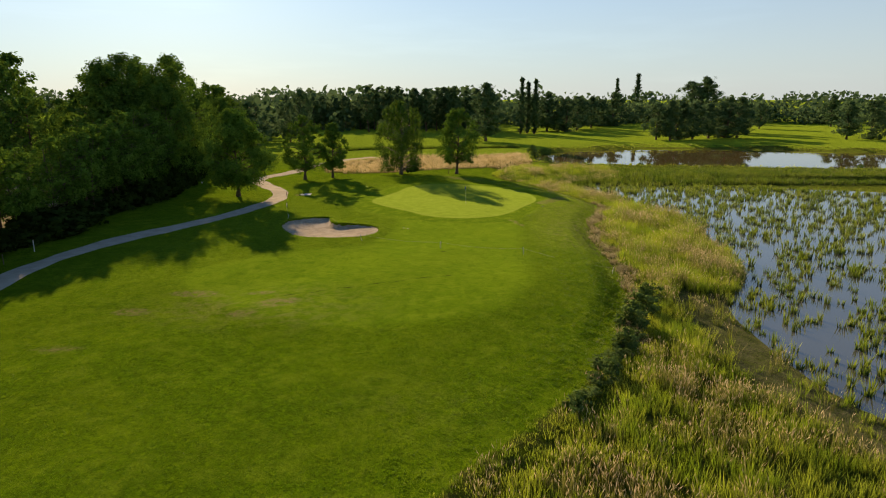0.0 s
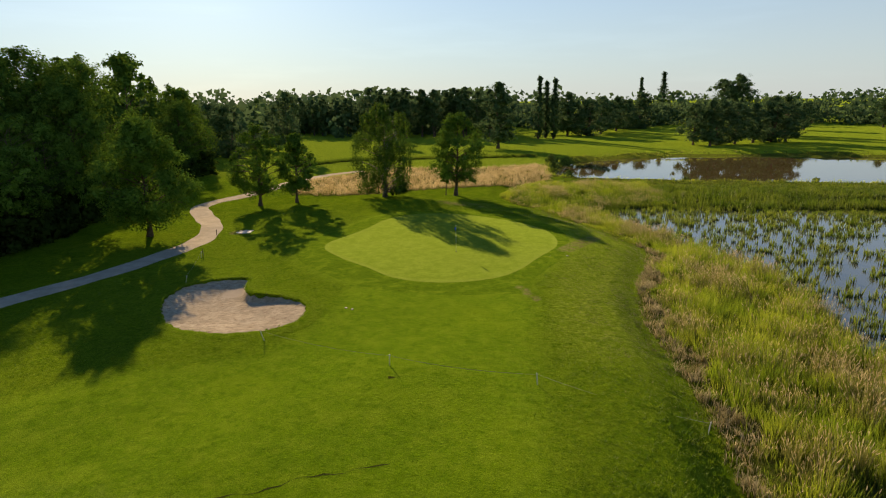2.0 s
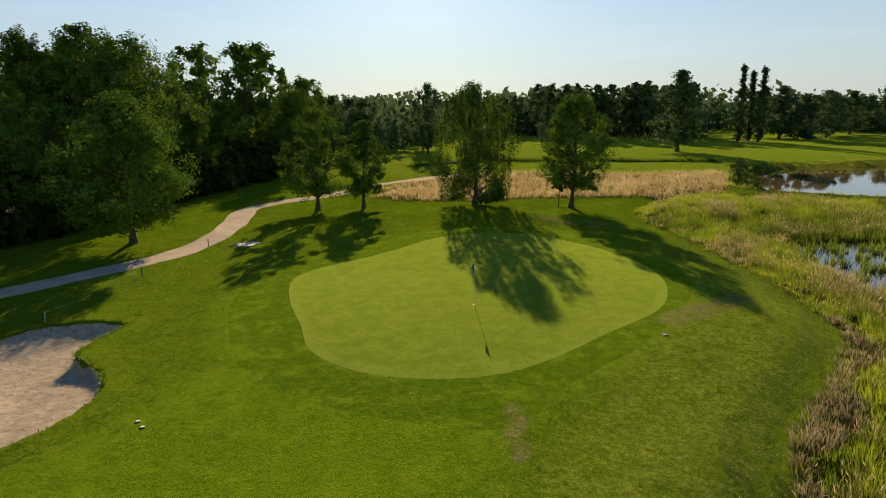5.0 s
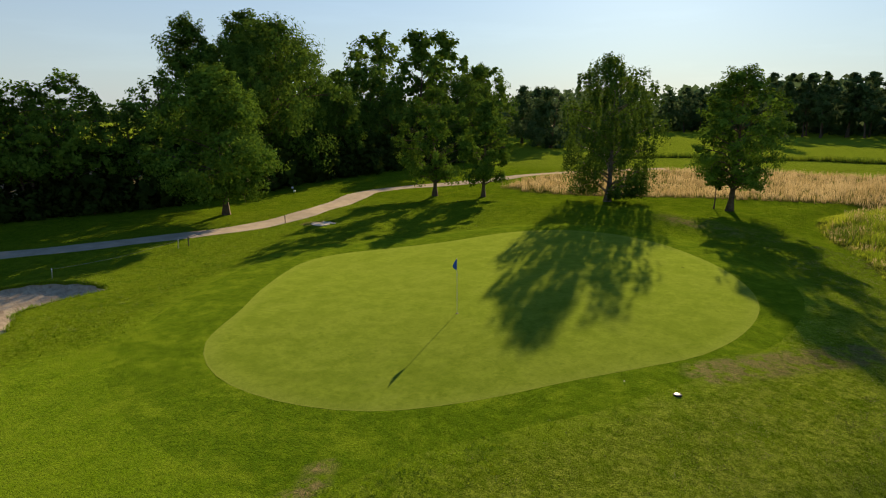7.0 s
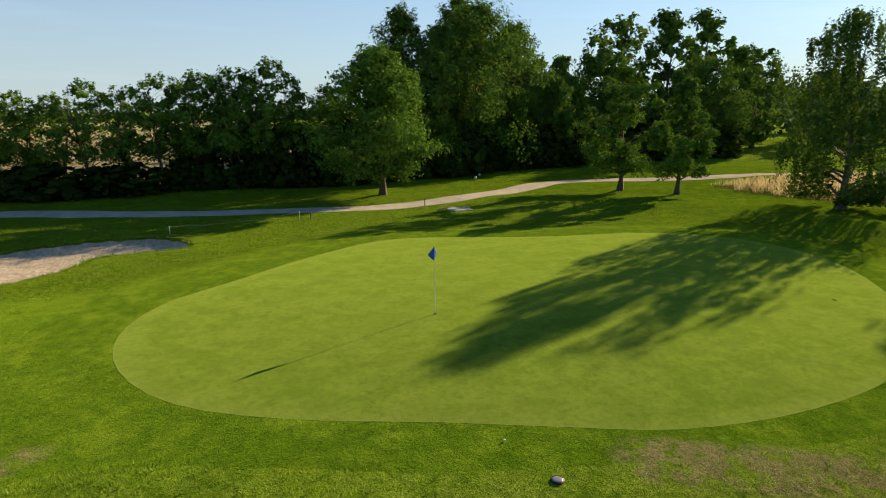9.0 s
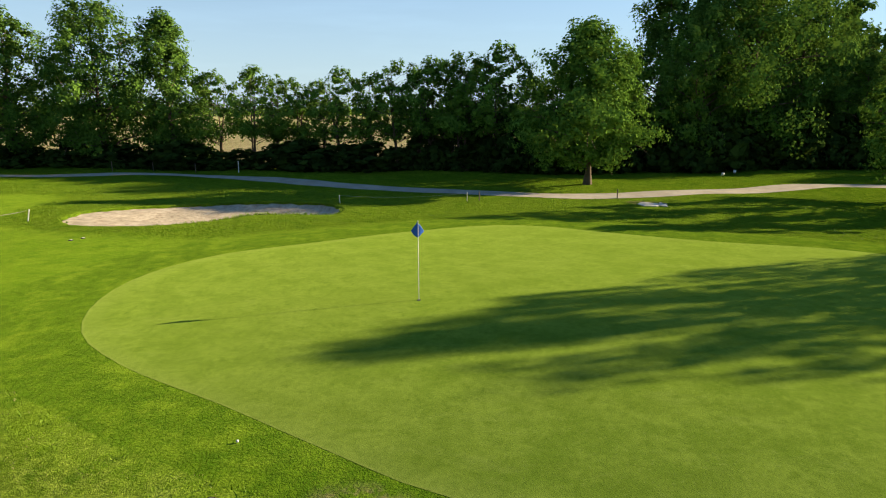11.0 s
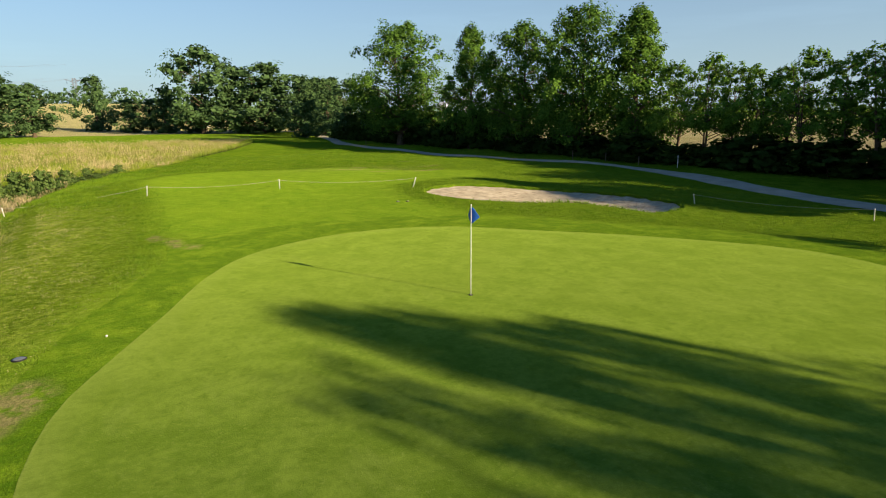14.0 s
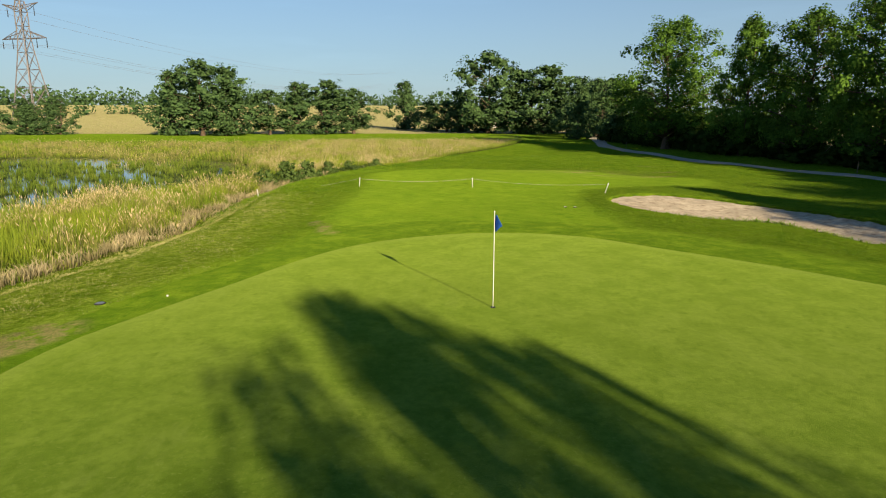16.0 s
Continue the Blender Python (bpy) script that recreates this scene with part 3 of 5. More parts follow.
def bowl(x, y):
    d = inside(x, y, BUNKER)
    steep = 0.05 + 0.45 * np.exp(-((x + 13.2) / 4.2) ** 2 - ((y + 10.4) / 3.4) ** 2)
    return -steep * ease(d, 0.02, 0.32) - 0.25 * ease(d, 0.2, 3.0)


def build_bunker():
    n = len(BUNKER)
    ids = np.arange(n)
    nxt, prv = np.roll(BUNKER, -1, 0), np.roll(BUNKER, 1, 0)
    tang = nxt - prv
    norm = np.column_stack([tang[:, 1], -tang[:, 0]]) / np.linalg.norm(tang, axis=1)[:, None]
    if inside(*(BUNKER[0] + 0.2 * norm[0]), BUNKER)[0] > 0:
        norm = -norm
    # the sand: a fine grid cut to the outline, with the rim as its edge
    step = 0.22
    gx, gy = np.meshgrid(np.arange(-19, -7.2, step), np.arange(-19.6, -6.6, step))
    d = inside(gx.ravel(), gy.ravel(), BUNKER).reshape(gx.shape)
    ok = d > -0.45
    keep = ok[:-1, :-1] & ok[1:, :-1] & ok[:-1, 1:] & ok[1:, 1:]
    idx = np.arange(gx.size).reshape(gx.shape)
    quads = np.stack([idx[:-1, :-1], idx[:-1, 1:], idx[1:, 1:], idx[1:, :-1]], -1)[keep]
    x, y = gx.ravel(), gy.ravel()
    z = height(x, y) + np.where(inside(x, y, BUNKER) > 0, bowl(x, y), 0) - 0.10
    ob = sheet("bunker", np.column_stack([x, y, z]).tolist(), quads.tolist(), M_SAND)
    bm = bmesh.new()
    bm.from_mesh(ob.data)
    bmesh.ops.delete(bm, geom=[v for v in bm.verts if not v.link_faces], context="VERTS")
    bm.to_mesh(ob.data)
    bm.free()
    co = np.array([v.co for v in ob.data.vertices])
    # mask of the painted sun patch, fading out from its middle
    flat = ob.data.attributes.new("sunlit", "FLOAT", "POINT")
    flat.data.foreach_set("value", np.exp(-((co[:, 0] + 14.7) / 1.0) ** 2 - ((co[:, 1] + 9.4) / 1.0) ** 2).astype(np.float32))
    tagged(ob, "pale raked sand bunker with a steep turf lip", "bunker", kind="structure")
    # the turf round it, rolled over the edge
    verts, faces = [], []
    wob = 0.05 * np.sin(ids * 1.7) + 0.04 * np.sin(ids * 0.63 + 1)
    steep = np.exp(-((BUNKER[:, 0] + 13.2) / 4.2) ** 2 - ((BUNKER[:, 1] + 10.4) / 3.4) ** 2)
    for off, drop in ((1.0, 0.006), (0.45, 0.02), (0.12, 0.04), (-0.02, 0.02), (-0.07, -0.06), (-0.05, -0.34)):
        p = BUNKER + norm * (off + (wob[:, None] if off < 0.3 else 0))
        zz = height(p[:, 0], p[:, 1]) + drop - (0.32 * steep if drop < -0.2 else 0)
        verts += np.column_stack([p, zz]).tolist()
    for r in range(5):
        faces += [(r * n + k, r * n + (k + 1) % n, (r + 1) * n + (k + 1) % n, (r + 1) * n + k) for k in range(n)]
    lip = sheet("bunker_lip", verts, faces, M_GROUND)
    for key, v in (("fair", -2), ("collar", -2), ("wild", -2), ("pale", 1)):
        a = lip.data.attributes.new(key, "FLOAT", "POINT")
        a.data.foreach_set("value", np.full(len(verts), v, np.float32))
    tagged(lip, "turf edge rolled over the bunker sand", "turf edge", kind="structure")


build_bunker()


def build_path():
    line = PATHLINE
    tang = np.gradient(line, axis=0)
    norm = np.column_stack([-tang[:, 1], tang[:, 0]]) / np.linalg.norm(tang, axis=1)[:, None]
    k = np.arange(len(line))
    half = 1.08 + 0.10 * np.sin(k * .37) + 0.07 * np.sin(k * 1.31)
    verts, faces, cols = [], [], 7
    for c in range(cols):
        s = -1 + 2 * c / (cols - 1)
        p = line + norm * (half * s)[:, None]
        zz = height(p[:, 0], p[:, 1]) + (0.012 + 0.03 * (1 - s * s))
        verts += np.column_stack([p, zz]).tolist()
    n = len(line)
    for c in range(cols - 1):
        faces += [(c * n + i, (c + 1) * n + i, (c + 1) * n + i + 1, c * n + i + 1) for i in range(n - 1)]
    tagged(sheet("path", verts, faces, M_PATH), "grey-beige compacted gravel cart path", "path", kind="structure")


build_path()


def build_water(name, outline, material, label):
    c = outline.mean(0)
    big = c + (outline - c) * 1.06
    verts = np.column_stack([big, np.full(len(big), -1.3)]).tolist() + [(c[0], c[1], -1.3)]
    n = len(big)
    ob = sheet(name, verts, [(k, (k + 1) % n, n) for k in range(n)], material)
    tagged(ob, label, "water", kind="structure")


build_water("water_marsh", WET, M_WATER, "shallow still marsh water reflecting the pale sky")
build_water("water_pond", POND, M_POND, "still brown pond water reflecting trees and sky")


# ---- trees ----
rng = np.random.default_rng(7)


def mesh_arrays(name, co, quads, material, smooth=False, tris=None, along=None):
    """A mesh straight from arrays of corners and faces."""
    me = bpy.data.meshes.new(name)
    me.vertices.add(len(co))
    me.vertices.foreach_set("co", np.asarray(co, np.float32).ravel())
    loops = np.asarray(quads, np.int32).ravel()
    sizes = np.full(len(quads), quads.shape[1], np.int32)
    if tris is not None and len(tris):
        loops = np.concatenate([loops, np.asarray(tris, np.int32).ravel()])
        sizes = np.concatenate([sizes, np.full(len(tris), 3, np.int32)])
    me.loops.add(len(loops))
    me.loops.foreach_set("vertex_index", loops)
    me.polygons.add(len(sizes))
    starts = np.concatenate([[0], np.cumsum(sizes)[:-1]]).astype(np.int32)
    me.polygons.foreach_set("loop_start", starts)
    if smooth:
        me.polygons.foreach_set("use_smooth", np.ones(len(sizes), bool))
    me.materials.append(material)
    me.update(calc_edges=True)
    if along is not None:
        a = me.attributes.new("along", "FLOAT", "POINT")
        a.data.foreach_set("value", np.asarray(along, np.float32))
    return me


def tube(points, radii, sides=7):
    """Corners and quads of a tapering tube along a line."""
    p = np.asarray(points, float)
    co, qs = [], []
    for i, (c, r) in enumerate(zip(p, radii)):
        d = p[min(i + 1, len(p) - 1)] - p[max(i - 1, 0)]
        d /= np.linalg.norm(d) + 1e-9
        u = np.cross(d, (0.3, 0.9, 0.1))
        u /= np.linalg.norm(u) + 1e-9
        v = np.cross(d, u)
        a = np.linspace(0, 2 * np.pi, sides, endpoint=False)
        co.append(c + r * (np.cos(a)[:, None] * u + np.sin(a)[:, None] * v))
        if i:
            b = (i - 1) * sides
            qs += [(b + k, b + (k + 1) % sides, b + sides + (k + 1) % sides, b + sides + k) for k in range(sides)]
    return np.vstack(co), np.array(qs)


def joined(pieces):
    co, qs, n = [], [], 0
    for c, q in pieces:
        co.append(c)
        qs.append(q + n)
        n += len(c)
    return np.vstack(co), np.vstack(qs)


def leaves(centres, size, r, flat=0.5, droop=0.0, per_long=1.5, facing=None):
    """Rhombic leaf sprays at the centres, more or less turned outwards."""
    n = len(centres)
    d = r.normal(size=(n, 3))
    d[:, 2] = d[:, 2] * flat - droop
    if facing is not None:
        f = facing + r.normal(size=(n, 3)) * .55
        f /= np.linalg.norm(f, axis=1)[:, None] + 1e-9
        d -= (d * f).sum(1)[:, None] * f
    d /= np.linalg.norm(d, axis=1)[:, None]
    e = r.normal(size=(n, 3)) if facing is None else np.cross(f, d)
    e -= (e * d).sum(1)[:, None] * d
    e /= np.linalg.norm(e, axis=1)[:, None]
    s = (size * r.uniform(0.6, 1.4, n))[:, None]
    bend = np.cross(d, e) * s * r.uniform(-.35, .35, (n, 1))
    co = np.stack([centres - d * s * per_long / 2, centres + e * s / 2 + bend, centres + d * s * per_long / 2, centres - e * s / 2 + bend], 1).reshape(-1, 3)
    return co, np.arange(4 * n).reshape(n, 4)


def crown_shape(kind, u):
    """Half width at the share u of the crown's height."""
    if kind == "round":
        return np.where(u < .42, .55 + .45 * np.sqrt(np.clip(u / .42, 0, 1)), np.clip(1 - (np.clip(u - .42, 0, 1) / .60) ** 2.2, .0, 1) ** .62)
    if kind == "egg":
        return np.where(u < .36, .50 + .50 * np.sqrt(np.clip(u / .36, 0, 1)), np.clip(1 - (np.clip(u - .36, 0, 1) / .66) ** 1.6, .0, 1) ** .72)
    if kind == "column":
        return np.clip(np.minimum(1, 3.0 * u + 0.25) * (1.0 - u**2.2) + 0.05, 0.05, 1)
    return np.clip(np.minimum(1, 1.8 * u + .45) * np.sqrt(np.clip(1.03 - u * u, 0, 1)), .05, 1)          # bush


def make_tree(name, seed, tall, wide, bare, kind, leaf_mat, bark=None, masses=34, per=300, size=0.2, girth=0.020, puff=0.15, droop=0.0, stems=1, fill=0.35, twigs=3, core=12):
    """A thing: trunk with its limbs, and a crown of leafy masses at the limbs' ends with gaps between them."""
    r = np.random.default_rng(seed)
    ob = new(name)
    base_r = girth * tall
    heads = r.normal(size=(9, 3))
    heads /= np.linalg.norm(heads, axis=1)[:, None]
    pushes = r.uniform(-0.28, 0.20, 9)
    # the masses: an outer shell and some fill round the stem
    u = (np.arange(masses) + r.random(masses)) / masses
    u = np.clip(u ** 0.92, 0.03, .985)
    ang = np.arange(masses) * 2.399 + r.normal(size=masses) * .5
    d = np.column_stack([np.cos(ang), np.sin(ang), u - .5])
    d /= np.linalg.norm(d, axis=1)[:, None]
    f = np.ones(masses)
    for h, g in zip(heads, pushes):
        f += g * np.clip((d @ h - 0.4) / 0.6, 0, 1)
    rad = wide * puff * r.uniform(.62, 1.35, masses) * (1.0 - .35 * u)
    inner = r.random(masses) < fill
    out = np.clip(f * crown_shape(kind, u) * wide / 2 - rad * .75, .05 * wide, None) * np.where(inner, r.uniform(.15, .6, masses), r.uniform(.82, 1.06, masses))
    cen = np.column_stack([np.cos(ang) * out, np.sin(ang) * out, bare + (tall - bare) * u - rad * .35])
    cen[:, 2] = np.maximum(cen[:, 2], bare + rad * .35)
    # wood
    pieces, lines = [], []
    for s in range(stems):
        off = r.normal(size=2) * 0.10 * (stems > 1) * wide
        lean = r.normal(size=2) * 0.025 * tall + off * 1.2
        k = np.linspace(0, 1, 9)
        line = np.column_stack([off[0] * .4 + lean[0] * k**1.4 + .010 * tall * np.sin(5 * k + s), off[1] * .4 + lean[1] * k**1.4 + .010 * tall * np.cos(4 * k), tall * 0.9 * k - 0.25])
        radii = base_r / math.sqrt(stems) * (1 - k * 0.93) * (1 + 0.8 * np.exp(-k * 24))
        pieces.append(tube(line, radii, 9 if twigs else 6))
        lines.append((line, radii))
    for n, c in enumerate(cen):
        line, radii = lines[n % stems]
        z0 = max(bare * .75, min(c[2] - .30 * np.hypot(c[0], c[1]) - .04 * tall, tall * .85))
        at = np.array([np.interp(z0, line[:, 2], line[:, j]) for j in range(3)])
        span_ = np.linalg.norm(c - at)
        mid = (at + c) / 2 + np.array([0, 0, .05 * span_]) + r.normal(size=3) * .05 * span_
        b = np.interp(z0, line[:, 2], radii) * .42
        pieces.append(tube(np.array([at, (at + mid) / 2, mid, (mid + c) / 2, c]), b * np.array([1, .8, .62, .42, .2]) + .008, 5) if twigs else tube(np.array([at, mid, c]), b * np.array([1, .6, .2]) + .008, 3))
        for q in range(twigs):
            e = c + r.normal(size=3) * rad[n] * .6
            pieces.append(tube(np.array([(mid + c) / 2, c * .5 + e * .5 + r.normal(size=3) * .04, e]), b * np.array([.32, .2, .08]) + .005, 4))
    co, qs = joined(pieces)
    wood = new("trunk", mesh_arrays(name + "_trunk", co, qs, bark or M_BARK, True))
    wood.parent = ob
    # leaves: sprays in small clumps over each mass, thin inside and below
    pts, turned = [], []
    mid = np.array([0, 0, bare + (tall - bare) * .4])
    for c, ra in zip(cen, rad):
        n = int(per * (ra / (wide * puff)) ** 1.6) + 10
        m = max(5, n // 28)
        e = r.normal(size=(m, 3))
        e[:, 2] = e[:, 2] * .8 + .35
        e /= np.linalg.norm(e, axis=1)[:, None]
        sub = c + e * ra * r.uniform(.5, 1.12, (m, 1)) * (1, 1, .78)
        j = np.clip(r.normal(size=(n, 3)), -1.5, 1.5) * ra * .19
        got = sub[r.integers(0, m, n)] + j
        if droop:
            got = sub[r.integers(0, m, n)] + j * (.5, .5, .8)
            hang = r.random(n) ** 1.4 * droop * r.uniform(.4, 1, n)
            got[:, 2] -= hang
        pts.append(got)
        turned.append((got - c) / ra + .8 * (got - mid) / (.5 * wide) + (0, 0, .25))
    hearts = np.repeat(cen, core, axis=0)
    near = r.normal(size=hearts.shape)
    near *= (np.repeat(rad, core) * .5 * r.random(len(hearts)) ** .33)[:, None] / np.linalg.norm(near, axis=1)[:, None]
    many = sum(len(p) for p in pts)
    pts, turned = np.vstack(pts + [hearts + near]), np.vstack(turned + [near])
    sizes = np.where(np.arange(len(pts)) < many, size, size * 1.9)
    low = pts[:, 2] < bare
    pts[:, 2] = np.where(low, pts[:, 2], bare + (pts[:, 2] - bare) * (tall - bare) / (np.quantile(pts[:, 2], .997) - bare))
    pts[:, :2] *= wide / 2 / np.quantile(np.hypot(pts[:, 0], pts[:, 1]), .975)
    pts[:, 2] = np.maximum(pts[:, 2], max(0.1, bare * .6) + r.random(len(pts)) * .35)
    co, qs = leaves(pts, sizes, r, .55, 0.9 if droop else 0.0, facing=turned)
    crown = new("crown", mesh_arrays(name + "_crown", co, qs, leaf_mat))
    crown.parent = ob
    return ob


def place_tree(ob, x, y, turn=0.0, scale=1.0, sz=None, first=False):
    m = Matrix.Translation((x, y, ground_z(x, y))) @ Matrix.Rotation(turn, 4, "Z") @ Matrix.Diagonal((scale, scale, sz or scale, 1))
    if first:
        ob.matrix_basis = m
        return ob
    return copy_thing(ob, m @ Matrix.Diagonal((*(1 / v for v in ob.scale), 1)))


# the trees by the green
maple = place_tree(make_tree("maple_tree", 11, 10.8, 10.2, 1.7, "egg", M_LEAF, masses=58, per=680, size=0.15, puff=.14, fill=.25), -29.1, 6.2, 0.4, first=True)
tagged(maple, "broad round-crowned maple with a short trunk beside the path", "tree")
ash = place_tree(make_tree("ash_tree", 12, 9.8, 6.8, 1.6, "round", M_LEAF, masses=52, per=400, size=0.13, puff=.14, fill=.2), -25.3, 25.3, 1.0, first=True)
tagged(ash, "young green tree with an open rounded crown", "tree")
ash2 = place_tree(make_tree("ash_tree", 13, 8.6, 5.4, 1.4, "egg", M_LEAF, masses=46, per=400, size=0.13, puff=.15), -21.4, 27.8, 2.0, first=True)
tagged(ash2, "small dense green tree with a rounded crown", "tree")
birch = place_tree(make_tree("birch_tree", 18, 11.8, 8.8, 0.9, "round", M_BIRCHLEAF, M_BIRCH, masses=50, per=900, size=0.12, puff=.125, droop=2.5, fill=.18, core=8), -10.8, 31.3, 0.0, first=True)
tagged(birch, "tall weeping birch with hanging leafy twigs", "tree")
alder = place_tree(make_tree("alder_tree", 15, 10.8, 7.6, 2.1, "round", M_LEAF, masses=58, per=420, size=0.13, puff=.13, fill=.2), -1.5, 33.7, 0.7, first=True)
tagged(alder, "upright green tree on a slim trunk behind the green", "tree")
sapling = place_tree(make_tree("sapling", 16, 4.6, 1.9, 1.5, "egg", M_LEAF, masses=12, per=90, size=0.16, girth=0.014, core=0), -2.9, 34.2, 0.7, first=True)
tagged(sapling, "thin young sapling next to a larger tree", "tree")

# the hedgerow and the wood to the west
OAKS = [make_tree("oak_tree", 21, 16, 13.5, 1.8, "round", M_OAKLEAF, masses=64, per=480, size=0.185, puff=.155, twigs=1),
        make_tree("oak_tree", 22, 15, 10.5, 1.6, "egg", M_OAKLEAF, masses=58, per=470, size=0.185, puff=.16, twigs=1),
        make_tree("oak_tree", 23, 15, 11.5, 1.7, "round", M_OAKLEAF, masses=58, per=470, size=0.185, puff=.16, twigs=1)]
WOOD = [make_tree("woodland_oak", 28, 16, 13.5, 1.4, "round", M_OAKLEAF, masses=50, per=105, size=0.32, puff=.16, twigs=0),
        make_tree("woodland_oak", 29, 15, 11, 1.2, "egg", M_OAKLEAF, masses=46, per=105, size=0.32, puff=.165, twigs=0)]
AIRY = [make_tree("field_ash", 24, 10, 7.6, 3.0, "egg", M_LEAF, masses=40, per=140, size=0.165, stems=3, puff=.15, fill=.15, twigs=1, core=2),
        make_tree("field_ash", 25, 10, 7.2, 3.0, "round", M_LEAF, masses=38, per=140, size=0.165, stems=2, puff=.155, fill=.15, twigs=1, core=2)]
SCRUB = [make_tree("hedge_shrub", 26, 4.2, 4.6, 0.1, "bush", M_SHADELEAF, masses=15, per=58, size=0.36, stems=2, puff=.24, twigs=0, core=3),
         make_tree("hedge_shrub", 27, 3.6, 4.2, 0.1, "bush", M_SHADELEAF, masses=14, per=58, size=0.36, stems=2, puff=.24, twigs=0, core=3)]
used = set()


def put(protos, i, x, y, tall, own, turn=None, wide=1.0, label="", category="tree", group=""):
    """One more of a kind, scaled to the given height."""
    ob = protos[i % len(protos)]
    s = tall / own[i % len(own)]
    first = ob.name not in used
    used.add(ob.name)
    got = place_tree(ob, x, y, rng.uniform(0, 6.28) if turn is None else turn, s * wide, s, first)
    return tagged(got, label, category, group)


OAKH, AIRYH, SCRUBH = (16, 15, 15), (10, 10), (4.2, 3.6)
for k, (x, y, tall, wide) in enumerate([(-35, -73, 17.5, 1.1), (-37.5, -57.8, 15.4, .85), (-38.3, -47.6, 14.6, .95), (-38.8, -38.6, 15.2, .95), (-39.7, -31.8, 14.2, 1.0),
                                        (-42.6, 16.6, 14.5, .78), (-44.5, 21, 17, .9), (-50, 14.5, 17.2, .9), (-51, 22, 18.6, .95), (-51.5, 28, 16.5, .85), (-46.5, 31.5, 10, .95), (-55, 37.5, 13, .9),
                                        (-60, 47, 14.5, .9), (-61, 59, 20.5, .9), (-67, 55, 20.5, .9), (-67, 71.5, 21.8, .9), (-61, 77, 16, .9), (-55, 67, 15, .9), (-53.5, 46, 11.5, .9),
                                        (-57, 25, 17, 1), (-66, 40, 14, 1), (-50, 57, 13, 1), (-80, 37, 18.5, .7), (-86, 46, 20.5, 1), (-94, 40, 20, 1), (-84, 57, 12.5, 1), (-73, 46, 12.5, 1), (-102, 52, 20, 1.1), (-72, 30, 13, 1)]):
    if x > -52:
        put(OAKS, k, x, y, tall, OAKH, wide=wide, label="tall dark oak in the hedgerow", group="hedgerow oaks")
    else:
        put(WOOD, k, x, y, tall, (16, 15), wide=wide, label="tall dark oak in the wood behind the hedgerow", group="woodland oaks")
for k, (x, y, tall) in enumerate([(-39, -23.2, 9.2), (-39.2, -19.2, 8.1), (-39, -14.8, 9.0), (-39, -9.6, 9.4), (-40, -6.6, 9.7), (-39, -3.6, 10), (-40, -.6, 11), (-40.4, 1.9, 8.6), (-40, 4.4, 8.8),
                                  (-42, 8, 11.4), (-42, 11.4, 10.6), (-38.6, -66, 9), (-39.4, -53, 9), (-40, -43, 9), (-40.5, -27.5, 9), (-39.4, -21.2, 8.4), (-39.8, -17, 8), (-39.5, -12.2, 8.5), (-39.8, -7.9, 8.8), (-40.4, -5, 9.4), (-40.6, -2.1, 9.8)]):
    put(AIRY, k, x, y, tall, AIRYH, label="slender multi-stemmed field tree with an airy crown", group="hedgerow trees")
yy = -100.0
k = 0
while yy < 60:
    low = -56 < yy < -9
    x = -38.6 + rng.normal() * 0.5 - (0 if yy < 6 else min(9, (yy - 6) * 0.26)) + (0 if yy > -60 else 2.0)
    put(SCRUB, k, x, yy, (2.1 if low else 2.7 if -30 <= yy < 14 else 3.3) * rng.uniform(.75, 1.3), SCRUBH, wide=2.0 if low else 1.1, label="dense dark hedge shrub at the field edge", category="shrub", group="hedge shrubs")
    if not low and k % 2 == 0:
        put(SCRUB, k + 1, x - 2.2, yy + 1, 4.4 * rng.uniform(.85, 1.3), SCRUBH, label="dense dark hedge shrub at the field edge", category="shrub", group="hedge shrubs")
    yy += 2.0
    k += 1

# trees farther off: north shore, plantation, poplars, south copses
FAR = [make_tree("parkland_tree", 31, 14, 12, 1.5, "round", M_HAZYLEAF, masses=54, per=62, size=0.30, puff=.165, fill=.4, twigs=0, core=24),
       make_tree("parkland_tree", 32, 14, 10, 1.6, "egg", M_HAZYLEAF, masses=50, per=62, size=0.29, puff=.165, fill=.4, twigs=0, core=24),
       make_tree("parkland_tree", 33, 14, 12.5, 0.2, "bush", M_HAZYLEAF, masses=56, per=62, size=0.30, stems=2, puff=.165, fill=.4, twigs=0, core=24)]
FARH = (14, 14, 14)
POPLAR = [make_tree("poplar_tree", 34, 24, 5.4, 0.8, "column", M_HAZYLEAF, masses=64, per=70, size=0.36, girth=0.012, puff=.24, fill=.4, twigs=0)]
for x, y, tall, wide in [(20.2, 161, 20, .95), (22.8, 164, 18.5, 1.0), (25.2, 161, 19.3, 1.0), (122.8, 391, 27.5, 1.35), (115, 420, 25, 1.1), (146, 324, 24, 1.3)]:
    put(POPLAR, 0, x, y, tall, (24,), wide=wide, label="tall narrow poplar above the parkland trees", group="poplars")
